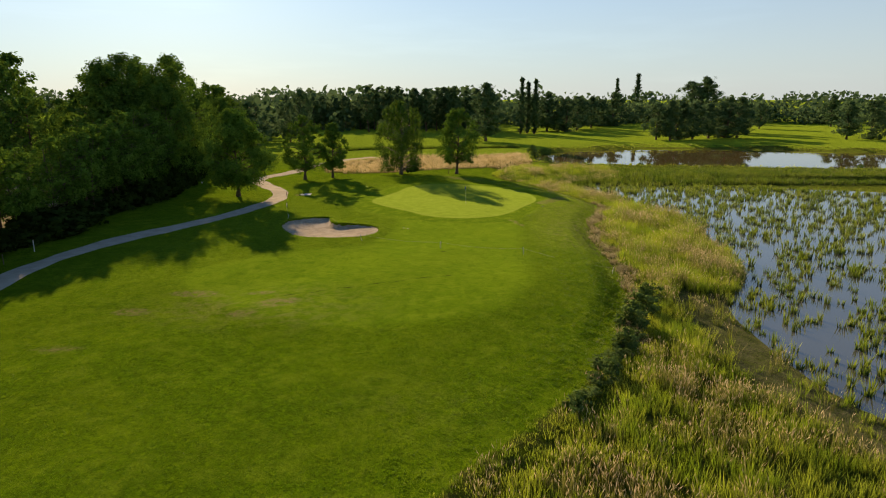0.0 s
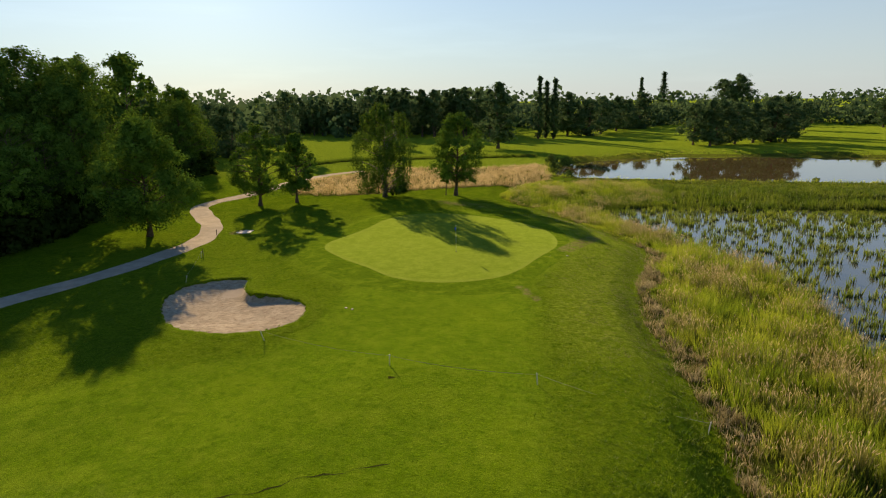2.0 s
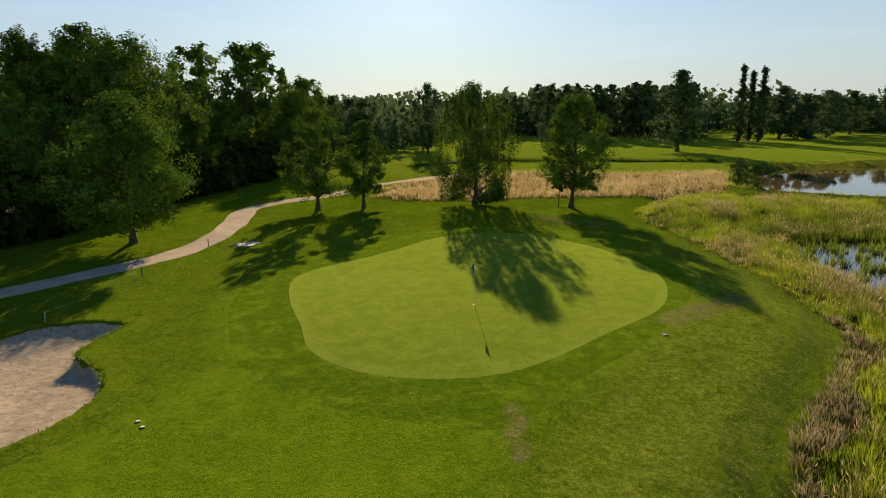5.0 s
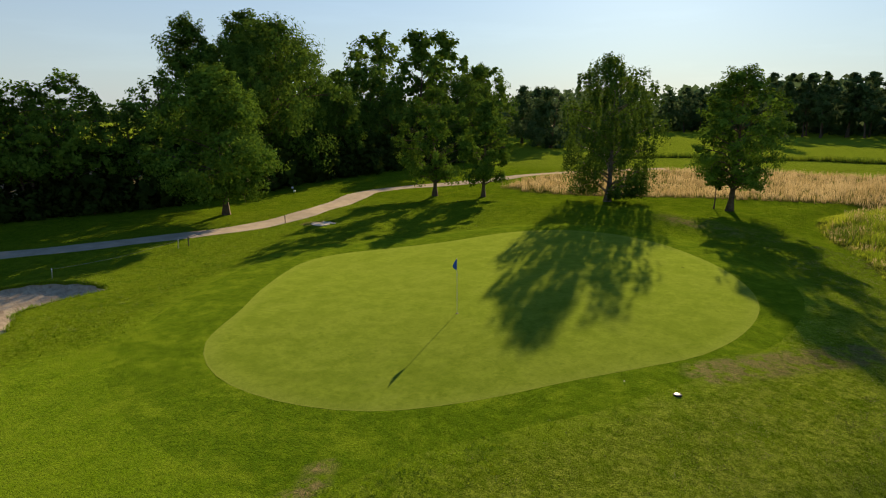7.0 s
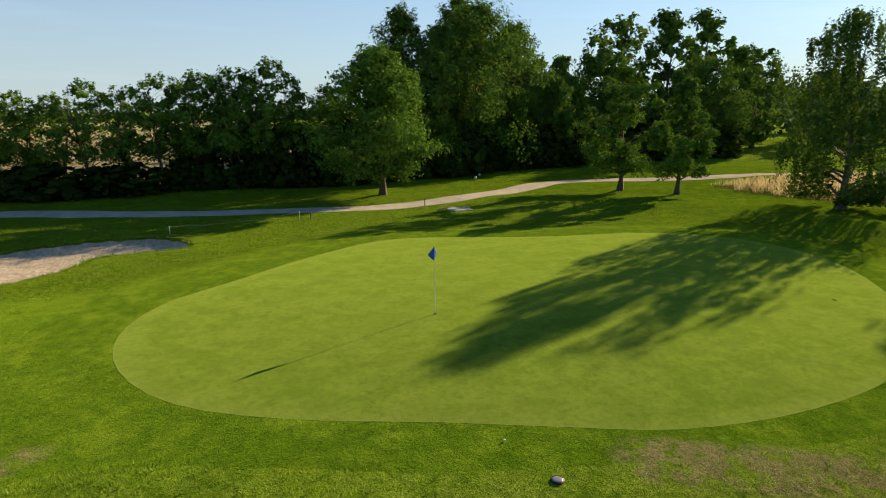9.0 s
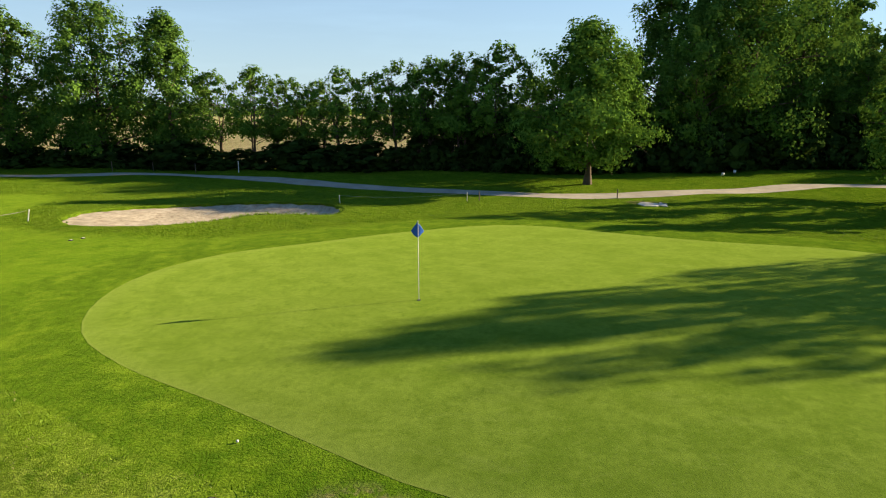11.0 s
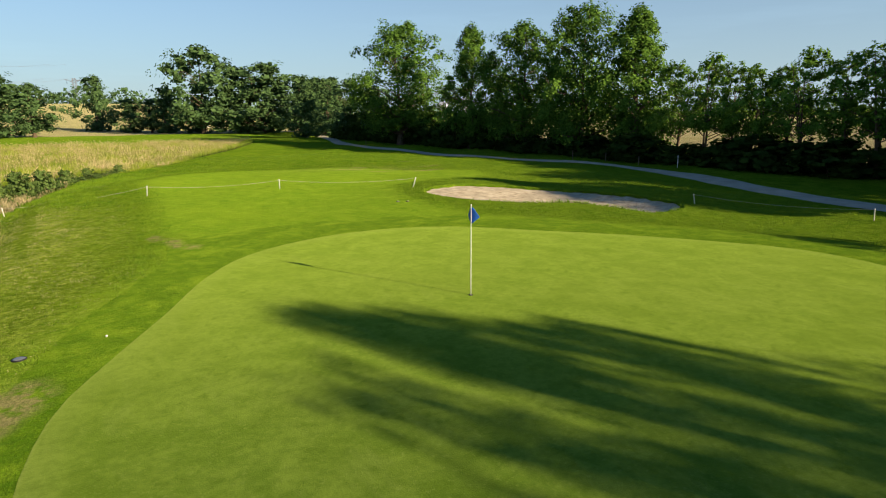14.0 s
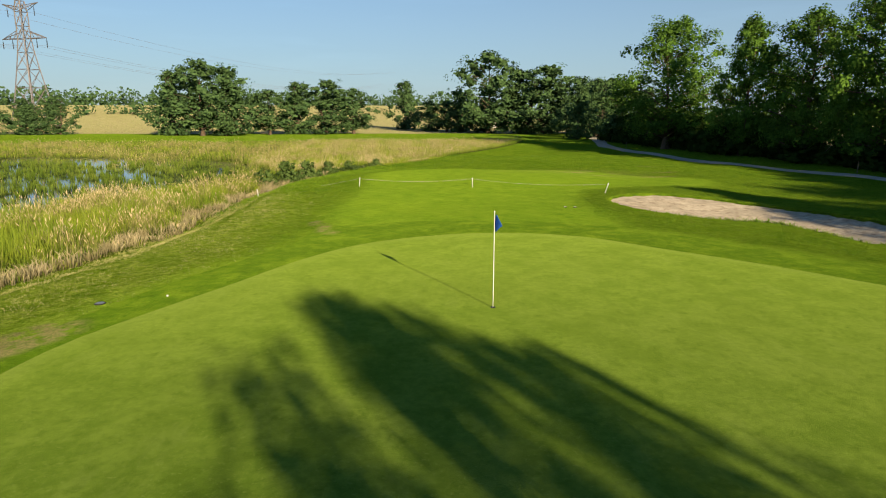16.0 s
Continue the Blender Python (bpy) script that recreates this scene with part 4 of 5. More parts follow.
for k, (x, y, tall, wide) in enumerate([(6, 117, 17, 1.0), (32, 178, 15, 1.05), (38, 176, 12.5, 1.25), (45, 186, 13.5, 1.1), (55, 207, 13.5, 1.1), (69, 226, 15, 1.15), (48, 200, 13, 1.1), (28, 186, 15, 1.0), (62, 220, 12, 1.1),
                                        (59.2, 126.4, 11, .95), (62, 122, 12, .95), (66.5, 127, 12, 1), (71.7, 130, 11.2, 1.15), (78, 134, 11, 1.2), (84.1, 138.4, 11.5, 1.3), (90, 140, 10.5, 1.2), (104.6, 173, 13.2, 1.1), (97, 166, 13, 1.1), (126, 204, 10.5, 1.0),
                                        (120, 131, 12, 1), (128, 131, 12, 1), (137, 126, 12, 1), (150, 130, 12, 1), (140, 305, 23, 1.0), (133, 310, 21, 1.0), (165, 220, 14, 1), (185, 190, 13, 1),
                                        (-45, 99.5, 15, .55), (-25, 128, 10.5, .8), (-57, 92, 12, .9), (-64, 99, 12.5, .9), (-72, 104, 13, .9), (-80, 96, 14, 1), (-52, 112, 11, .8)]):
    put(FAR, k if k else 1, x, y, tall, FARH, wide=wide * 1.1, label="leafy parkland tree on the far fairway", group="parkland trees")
PLANT = [make_tree("plantation_tree", 35, 16, 7.4, 4.2, "round", M_HAZYLEAF, masses=24, per=85, size=0.40, puff=.21, girth=.014, twigs=0),
         make_tree("plantation_tree", 36, 16, 6.6, 4.6, "egg", M_HAZYLEAF, masses=22, per=85, size=0.40, puff=.21, girth=.014, twigs=0)]
for k in range(34):
    tallest = k > 13
    put(PLANT, k, -74 + k * 2.5 + rng.normal() * 1.0, (176 if tallest else 192) + rng.normal() * 2 + 7 * (k % 2), rng.uniform(15.5, 17.5) if tallest else rng.uniform(12, 14.5), (16, 16), label="dark tree in a dense plantation belt", group="plantation belt")
for k, (x, y, tall, wide) in enumerate([(50, -141, 17.5, .95), (44, -143, 16, .95), (57, -143, 15, 1.0), (36, -150, 11, 1.1), (29, -153, 13, 1.1), (21, -152, 13.5, 1.1), (15, -153, 11.5, 1.1),
                                        (1, -196, 15.5, .8), (-6, -180, 9, 1.2), (-11, -176, 9, 1.2), (-15, -172, 11, 1.2), (-21, -163, 9, 1.3), (-21, -154, 21, .9), (-29, -150, 16, 1.1), (-35, -146, 17, 1.1), (-42, -142, 14, 1.1), (-46, -132, 13, 1.1),
                                        (-33.5, -112, 10.5, .9), (-38, -100, 11, .9), (-40, -121, 12, .9), (-39, -90, 9, .9), (-48, -150, 14, 1)]):
    put(FAR, 2 if k % 3 else 0, x, y, tall, FARH, wide=wide * 1.28, label="leafy tree in a copse beyond the reeds", group="southern copse")
for x, y, tall in [(88, -150, 9.5), (97, -152, 9), (104, -150, 10), (92, -146, 7.5)]:
    put(FAR, 2, x, y, tall, FARH, wide=1.25, label="broad dark low thicket at the meadow edge", group="thickets")


def far_woods():
    """Distant woodland all round, one mass."""
    r = np.random.default_rng(77)
    pts, size = [], []
    for x0, y0, x1, y1, n, tall in [(-420, 400, 60, 330, 150, 16), (60, 330, 520, 380, 170, 13), (520, 380, 700, -50, 50, 15), (-420, 400, -620, 60, 90, 15), (-520, 80, -560, -460, 130, 13),
                                    (-560, -460, 60, -600, 150, 13), (60, -570, 620, -440, 170, 13), (620, -440, 700, -50, 30, 13), (-100, 250, 10, 240, 40, 16), (120, 270, 300, 230, 60, 10), (90, -330, 210, -300, 26, 8), (-150, 206, 12, 202, 100, 13), (10, 240, 130, 268, 70, 10), (130, 268, 330, 225, 80, 9), (-60, 118, -110, 150, 30, 11)]:
        for k in range(n):
            s = (k + r.uniform(-.5, .5)) / n
            cx, cy, h = x0 + (x1 - x0) * s + r.normal() * 3, y0 + (y1 - y0) * s + r.normal() * 9, tall * r.uniform(.65, 1.2)
            z = ground_z(cx, cy)
            m = 66
            a, u = r.uniform(0, 6.28, m), r.beta(1.0, 1.35, m)
            w = h * .62 * np.sqrt(np.clip(1 - (2 * u - .9) ** 2 * .8, .1, 1)) * np.sqrt(r.random(m))
            pts.append(np.column_stack([cx + np.cos(a) * w, cy + np.sin(a) * w, z + h * u]))
            size.append(np.full(m, h * .17) * r.uniform(.6, 1.2, m))
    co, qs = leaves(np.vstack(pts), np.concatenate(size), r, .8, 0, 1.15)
    ob = new("far_woods", mesh_arrays("far_woods", co, qs, M_HAZYLEAF))
    tagged(ob, "distant belt of dark green woodland on the horizon", "woodland", kind="stuff")


far_woods()


# ---- reeds and tall grass ----
def tufts(name, cx, cy, tall, per, radius, wide, material, label, category, fan=.5, heads=0.0, floor=None, seed=1, bent=True):
    """Clumps of upright blades that fan outwards from their foot; a share of them may bear a seed head."""
    r = np.random.default_rng(seed)
    i = np.repeat(np.arange(len(cx)), per)
    n = len(i)
    a = r.uniform(0, 6.28, n)
    q = np.sqrt(r.random(n)) * radius[i]
    x, y = cx[i] + np.cos(a) * q, cy[i] + np.sin(a) * q
    z = (LAND(x, y) if floor is None else np.full(n, floor)) - .05
    h = tall[i] * r.uniform(.5, 1.1, n)
    out = a + r.normal(size=n) * .6
    lean = h * fan * r.uniform(.1, 1.0, n)
    way = np.column_stack([np.cos(out), np.sin(out), np.zeros(n)])
    b = r.uniform(0, 6.28, n)
    side = np.column_stack([np.cos(b), np.sin(b), np.zeros(n)]) * (wide * r.uniform(.6, 1.3, n) / 2)[:, None]
    up = np.array([0, 0, 1.0])
    p0 = np.column_stack([x, y, z])
    p1 = p0 + up * (h * .6)[:, None] + way * (lean * .3)[:, None]
    p2 = p0 + up * (h * (1 - .12 * fan))[:, None] + way * lean[:, None]
    k = np.arange(n)
    top = .55 if heads else 1.0
    if bent:
        co = np.stack([p0 - side, p0 + side, p1 + side * .8, p1 - side * .8, p2], 1).reshape(-1, 3)
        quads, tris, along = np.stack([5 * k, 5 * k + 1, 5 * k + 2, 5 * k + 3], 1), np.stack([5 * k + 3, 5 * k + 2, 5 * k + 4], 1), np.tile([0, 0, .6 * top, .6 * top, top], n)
    else:
        co, quads, tris, along = np.stack([p0 - side, p0 + side, p2], 1).reshape(-1, 3), np.zeros((0, 4), int), np.arange(3 * n).reshape(n, 3), np.tile([0, 0, top], n)
    if heads:
        pick = r.random(n) < heads
        d = p2[pick] - p1[pick]
        d /= np.linalg.norm(d, axis=1)[:, None]
        m = len(d)
        c = r.uniform(0, 6.28, m)
        flat = np.column_stack([np.cos(c), np.sin(c), np.zeros(m)]) * r.uniform(.010, .020, (m, 1))
        low = p2[pick] - d * .04
        ln = r.uniform(.14, .28, (m, 1))
        first = len(co)
        co = np.vstack([co, np.stack([low, low + d * ln * .45 + flat, low + d * ln, low + d * ln * .45 - flat], 1).reshape(-1, 3)])
        quads = np.vstack([quads, first + np.arange(4 * m).reshape(m, 4)])
        along = np.concatenate([along, np.tile([.9, 1.0, 1.0, 1.0], m)])
    return tagged(new(name, mesh_arrays(name, co, quads, material, False, tris, along)), label, category, kind="stuff")


def lattice(x, y, s=6.0):
    """Soft patches between 0 and 1."""
    return 0.5 + 0.25 * np.sin(x / s * 2.1 + 1.1) * np.sin(y / s * 1.7 + .3) + 0.25 * np.sin((x + y) / s * 3.3) * np.sin((x - 1.4 * y) / s * 2.2 + 2)


def build_reeds():
    r = np.random.default_rng(5)
    # bank of the marsh: dead rim, fresh reeds, straw-topped grass
    n = 44000
    x, y = r.uniform(-6, 26, n), r.uniform(-59, 46, n)
    w, wet, mead = IN_WILD(x, y), IN_WET(x, y), IN_MEADOW(x, y)
    mudflat = (wet > -2.8) & (y < -30) & (y > -64)
    ok = (w + .7 * (lattice(x, y, 1.6) - .5) > 0.05) & (wet < 0.7) & (mead < 0) & (~mudflat | (r.random(n) < .10))
    x, y, w, wet = x[ok], y[ok], w[ok], wet[ok]
    n = len(x)
    mound = .30 + .75 * lattice(x + 9, y, 2.3) + .45 * lattice(x, y + 4, .9)
    full = r.random(n) < np.clip(.35 + .9 * (mound - .3), .3, 1)
    x, y, w, wet, mound = x[full], y[full], w[full], wet[full], mound[full]
    n = len(x)
    odd = r.normal(size=n)
    rim = (w < 1.2 + .6 * np.sin(y * .9)) & (y > -40) & (y < 6) & (r.random(n) < .9)
    bed = ease(-y, 38, 44)
    straw = ~rim & (lattice(x + 3, y, 4.5) + .20 * odd + .04 * bed + .14 * ease(wet, -4.5, -1.5) * (1 - bed) > .72)
    tall = (.38 + .72 * ease(w, .2, 2.6)) * mound * r.uniform(.7, 1.25, n) * (1 - .30 * bed) * (1 - .25 * ease(y, 8, 20))
    tall = np.clip(np.where(rim, .50 * mound * r.uniform(.6, 1.35, n), tall), .22, 1.45)
    fresh = ~rim & ~straw
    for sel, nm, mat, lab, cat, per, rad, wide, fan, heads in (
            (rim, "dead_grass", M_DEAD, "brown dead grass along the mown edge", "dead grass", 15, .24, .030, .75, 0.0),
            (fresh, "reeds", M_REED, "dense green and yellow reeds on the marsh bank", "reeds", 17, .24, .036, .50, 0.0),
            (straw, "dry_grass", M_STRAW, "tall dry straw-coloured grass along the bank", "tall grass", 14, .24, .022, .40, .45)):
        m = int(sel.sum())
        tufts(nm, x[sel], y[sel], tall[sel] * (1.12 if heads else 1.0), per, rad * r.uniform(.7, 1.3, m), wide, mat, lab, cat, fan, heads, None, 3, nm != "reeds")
    # the bank farther south
    n = 12000
    x, y = r.uniform(-26, 20, n), r.uniform(-112, -59, n)
    ok = (IN_WILD(x, y) > .1) & (IN_WET(x, y) < 0)
    x, y = x[ok], y[ok]
    green = lattice(x, y, 5) + r.normal(size=len(x)) * .2 + .4 * ease(-IN_WILD(x, y), -2.5, -.4) > .58
    for sel, nm, mat, lab in ((~green, "bank_grass", M_STRAW, "pale dry grass on the far bank of the marsh"), (green, "green_bank_grass", M_REED, "fresh green grass on the far bank of the marsh")):
        m = int(sel.sum())
        tufts(nm, x[sel], y[sel], r.uniform(.5, 1.1, m), 7, np.full(m, .35), .065, mat, lab, "tall grass", .4, .4 if mat is M_STRAW else 0.0, None, 13, False)
    # plants standing in the water
    n = 15000
    x, y = r.uniform(14, 112, n), r.uniform(-62, 32, n)
    keep = (IN_WET(x, y) > 0.3) & (lattice(x, y, 3.1) + r.normal(size=n) * .20 > .44 - .45 * ease(y, 14, 28) + .0008 * np.clip(x - 30, 0, 100) - .10 * ease(-IN_WET(x, y), -3.5, -.5))
    x, y = x[keep], y[keep]
    m = len(x)
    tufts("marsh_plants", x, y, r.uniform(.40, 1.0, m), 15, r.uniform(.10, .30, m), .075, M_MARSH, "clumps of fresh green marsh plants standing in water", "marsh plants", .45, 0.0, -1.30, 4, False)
    # the dyke between marsh and pond
    n = 14000
    x, y = r.uniform(6, 110, n), r.uniform(27, 54, n)
    w, wet, pond = IN_WILD(x, y), IN_WET(x, y), IN_POND(x, y)
    ok = (w > 0.2) & (wet < 1.5) & (pond < -0.4) & ((y < 44.5 - .05 * (x - 20)) | (r.random(n) < .25))
    x, y, wet = x[ok], y[ok], wet[ok]
    m = len(x)
    tufts("dyke_reeds", x, y, r.uniform(.5, 1.3, m) * (0.55 + .6 * ease(wet, -14, -2)), 9, np.full(m, .35), .085, M_DYKE, "thick band of fresh green reeds below the dyke", "reeds", .35, 0.0, None, 5, False)
    # south and east reed beds
    n = 11000
    x, y = r.uniform(10, 120, n), r.uniform(-106, -40, n)
    w, wet = IN_WILD(x, y), IN_WET(x, y)
    ok = (w > 0.1) & (x > 17) & ((wet < 0.5) | (lattice(x, y, 9) > .62)) & ~((wet > -4.2) & (y > -64) & (x < 26))
    x, y = x[ok], y[ok]
    m = len(x)
    pale = lattice(x, y, 8) + r.normal(size=m) * .15 > .46
    for sel, nm, mat, lab in ((~pale, "reed_bed", M_REED, "broad bed of pale green reeds in the marsh"), (pale, "pale_reeds", M_STRAW, "bleached straw-coloured reeds in the marsh")):
        q = int(sel.sum())
        tufts(nm, x[sel], y[sel], r.uniform(.5, 1.2, q), 8, np.full(q, .4), .075, mat, lab, "reeds", .35, .4 if mat is M_STRAW else 0.0, None, 6, False)
    # meadow behind the green
    n = 9000
    x, y = r.uniform(-28, 15, n), r.uniform(32, 75, n)
    ok = IN_MEADOW(x, y) + r.normal(size=n) * .3 > 0.1
    x, y = x[ok], y[ok]
    m = len(x)
    tufts("meadow_grass", x, y, r.uniform(.45, .95, m), 9, np.full(m, .25), .045, M_MEADOW, "waist-high golden meadow grass behind the green", "tall grass", .35, 0.0, None, 7, False)
    # rushes along the ditch across the far fairway
    ditch = opened([(-36, 71), (-32, 76), (-25.6, 83.5), (-13.7, 88.8), (.3, 90), (13, 93.5)], .5)
    x, y = np.repeat(ditch[:, 0], 12) + r.normal(size=12 * len(ditch)) * .6, np.repeat(ditch[:, 1], 12) + r.normal(size=12 * len(ditch)) * .9
    m = len(x)
    tufts("ditch_rushes", x, y, r.uniform(.5, 1.2, m), 8, np.full(m, .35), .09, M_DYKE, "dark green rushes along the ditch across the fairway", "rushes", .4, 0.0, None, 9, False)
    # pond shores
    n = 9000
    x, y = r.uniform(10, 112, n), r.uniform(44, 108, n)
    p = IN_POND(x, y)
    ok = (p < 0.15) & (p > -2.6)
    x, y = x[ok], y[ok]
    m = len(x)
    tufts("shore_grass", x, y, r.uniform(.3, .9, m), 8, np.full(m, .3), .085, M_REED, "rough grass fringe on the pond shore", "grass", .35, 0.0, None, 8, False)


build_reeds()
BUSH = [make_tree("bank_bush", 41, 1.7, 2.6, 0.05, "bush", M_BRAMBLE, masses=17, per=80, size=0.13, stems=3, puff=.23, twigs=0, core=0)]
for x, y, tall in [(10.9, -35.2, 1.7), (9.7, -37.6, 1.5), (8.4, -41, 1.1), (11.9, -32.6, 1.3), (6.9, -44.3, .9), (4.6, -47.9, .8), (16.9, 61, 1.5), (35, 54.2, 1.2), (54, 51.4, 1.3), (74, 47.6, 1.4), (16.5, 56, 1.6), (16, 79, 1.8), (15.5, 72, 1.6)]:
    put(BUSH, 0, x, y, tall, (1.7,), label="low dark leafy bush on the bank", category="bush", group="bank bushes")
for k in range(22):
    f = -47 + k * .65
    x = float(np.interp(f, BANK[:, 1], BANK[:, 0])) + .75 + rng.normal() * .25
    put(BUSH, 0, x, f + rng.normal() * .3, rng.uniform(.24, .44), (1.7,), wide=2.5, label="low grey-green bramble along the mown edge", category="bush", group="brambles")


# ---- rough turf ----
def build_turf():
    """Short uneven tufts over the rough beside the fairway and the green."""
    r = np.random.default_rng(15)
    x, y = [], []
    for m, x0, x1, y0, y1 in ((46000, -26, 13, -60, -8), (34000, 3, 17, -46, 24), (9000, -26, 4, -8, 30)):
        x.append(r.uniform(x0, x1, m))
        y.append(r.uniform(y0, y1, m))
    x, y = np.concatenate(x), np.concatenate(y)
    fair, coll, wild, sand = inside(x, y, FAIRWAY), inside(x, y, COLLAR), IN_WILD(x, y), inside(x, y, BUNKER)
    east = x > 3.0
    ok = (r.random(len(x)) < np.clip(.06 - fair / 4.0, 0, 1)) & (coll < 0) & (east | (r.random(len(x)) < np.clip(-coll / 2.5, 0, 1))) & (fair < 1.5) & (wild < .3) & (sand < -0.02)
    ok &= near_path(x, y) > 1.15
    x, y, fair, wild = x[ok], y[ok], fair[ok], wild[ok]
    n = len(x)
    tall = r.uniform(.06, .13, n) * (.6 + .7 * lattice(x, y, 2.2)) * (1 + .6 * ease(wild, -6, -1))
    dry = (ease(wild, -6.5, -3) * ease(y, -28, -12) + .3 * ease(y, -14, -5) * (x > 6) + .55 * lattice(x, y, 3.5) + .25 * (x > 6) * ease(y, -40, -30) + r.normal(size=n) * .2) > .80
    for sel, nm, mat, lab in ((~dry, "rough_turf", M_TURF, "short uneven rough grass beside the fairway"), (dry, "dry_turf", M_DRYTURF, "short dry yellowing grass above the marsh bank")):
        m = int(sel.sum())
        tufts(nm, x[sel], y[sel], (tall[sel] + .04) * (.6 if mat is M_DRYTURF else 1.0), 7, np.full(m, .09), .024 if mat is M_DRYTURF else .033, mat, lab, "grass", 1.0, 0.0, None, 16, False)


def bunker_fringe():
    """Longer grass hanging over the bunker's edge."""
    r = np.random.default_rng(19)
    at = np.repeat(BUNKER, 5, axis=0)
    c = np.array([-13.2, -10.4])
    steep = np.exp(-((at - c) ** 2 / (4.6**2, 3.8**2)).sum(1))
    keep = r.random(len(at)) < .25 + .75 * steep
    at, steep = at[keep] + r.normal(size=(int(keep.sum()), 2)) * .07, steep[keep]
    tufts("bunker_fringe", at[:, 0], at[:, 1], (.10 + .14 * steep) * r.uniform(.7, 1.3, len(at)), 7, np.full(len(at), .10), .030, M_TURF, "shaggy grass hanging over the bunker edge", "grass", 1.1, 0.0, None, 20)


def near_path(x, y):
    best = np.full(len(x), 1e9)
    for ax, ay in PATHLINE[(PATHLINE[:, 1] > -70) & (PATHLINE[:, 1] < 40)]:
        best = np.minimum(best, (x - ax) ** 2 + (y - ay) ** 2)
    return np.sqrt(best)


build_turf()
bunker_fringe()

# ---- things on the course ----
M_WHITE = plain("white_paint", (0.64, 0.63, 0.61), 0.45, vary=0.08, scale=8)
M_BLUE = plain("blue_cloth", (0.018, 0.115, 0.50), 0.65, vary=0.2, scale=14, relief=0.3)
M_DARK = plain("black_plastic", (0.02, 0.02, 0.02), 0.6, vary=0.2, scale=20)
M_STEEL = plain("galvanised_steel", (0.22, 0.20, 0.20), 0.55, 0.4, vary=0.2, scale=0.8)
M_SILO = plain("corrugated_silo_steel", (0.48, 0.50, 0.52), 0.45, 0.3, vary=0.15, scale=0.5)
M_WOOD = plain("weathered_wood", (0.16, 0.125, 0.09), 0.85, vary=0.25, scale=9, relief=0.6)
M_ROPE = plain("pale_rope", (0.42, 0.40, 0.34), 0.8, vary=0.15, scale=30)
M_CONCRETE = plain("pale_concrete", (0.55, 0.52, 0.47), 0.85, vary=0.12, scale=6)
M_COVER = plain("grey_plastic", (0.16, 0.165, 0.18), 0.3, vary=0.15, scale=9, gloss=0.6)
M_TURFMARK = plain("dark_turf_mark", (0.050, 0.066, 0.014), 0.95, vary=0.3, scale=4, relief=0.8, gloss=0.0)


def thing(name, x, y, label, category, group="", turn=0.0, z=None):
    ob = new(name)
    ob.matrix_basis = Matrix.Translation((x, y, float(height(x, y)[0]) if z is None else z)) @ Matrix.Rotation(turn, 4, "Z")
    return tagged(ob, label, category, group)


def part(name, bm, material, parent, label="", smooth=False):
    me = bpy.data.meshes.new(name)
    bm.to_mesh(me)
    bm.free()
    me.materials.append(material)
    if smooth:
        me.polygons.foreach_set("use_smooth", np.ones(len(me.polygons), bool))
    ob = new(name, me)
    ob.parent = parent
    return tagged(ob, label)


def lathe(profile, sides=16):
    """A turned shape from (radius, height) pairs."""
    bm = bmesh.new()
    rings = []
    for rr, z in profile:
        rings.append([bm.verts.new((rr * math.cos(2 * math.pi * k / sides), rr * math.sin(2 * math.pi * k / sides), z)) for k in range(sides)])
    for a, b in zip(rings[:-1], rings[1:]):
        for k in range(sides):
            bm.faces.new((a[k], a[(k + 1) % sides], b[(k + 1) % sides], b[k]))
    bm.faces.new(rings[-1])
    bm.faces.new(list(reversed(rings[0])))
    return bm


def beam(bm, a, b, w):
    """A square bar between two points, added to bm."""
    a, b = Vector(a), Vector(b)
    d = (b - a).normalized()
    u = d.cross(Vector((.31, .72, .62))).normalized() * w / 2
    v = d.cross(u).normalized() * w / 2
    lo = [bm.verts.new(a + s * u + t * v) for s, t in ((1, 1), (-1, 1), (-1, -1), (1, -1))]
    hi = [bm.verts.new(b + s * u + t * v) for s, t in ((1, 1), (-1, 1), (-1, -1), (1, -1))]
    for k in range(4):
        bm.faces.new((lo[k], lo[(k + 1) % 4], hi[(k + 1) % 4], hi[k]))
    bm.faces.new(hi)
    bm.faces.new(lo[::-1])


# the flagstick in its hole
stick = thing("flagstick", 0, 0, "white flagstick with a limp blue flag standing in the hole", "golf flag", z=0.008)
part("pole", lathe([(.009, -.10), (.0095, .4), (.0095, 1.5), (.009, 2.08), (.013, 2.085), (.013, 2.115), (.005, 2.125)], 12), M_WHITE, stick, "white pole", True)
bm = bmesh.new()
cols, rows_ = 22, 10
grid = []
for c in range(cols + 1):
    s = c / cols
    # the cloth swings out, folds back past the pole and out again
    px = np.interp(s, (0, .25, .45, .62, .8, 1), (0, -.028, -.050, -.035, -.085, -.150))
    py = np.interp(s, (0, .25, .45, .62, .8, 1), (0, -.115, -.195, -.025, .060, .130))
    far_ = math.hypot(px, py) / .20
    line = []
    for q in range(rows_ + 1):
        v = q / rows_
        top_, low_ = 2.10 - .26 * far_, 1.65 + .15 * far_ + .02 * math.sin(9 * s)
        k = 1 - .10 * v + .05 * math.sin(5 * s + 3 * v)
        line.append(bm.verts.new((px * k, py * k, top_ + (low_ - top_) * v)))
    grid.append(line)
for c in range(cols):
    for q in range(rows_):
        bm.faces.new((grid[c][q], grid[c + 1][q], grid[c + 1][q + 1], grid[c][q + 1]))
flag = part("flag", bm, M_BLUE, stick, "blue cloth flag hanging in folds", True)
solid = flag.modifiers.new("cloth", "SOLIDIFY")
solid.thickness = 0.004
cup = thing("hole_cup", 0, 0, "dark hole cup sunk in the putting green", "golf hole", z=0.004)
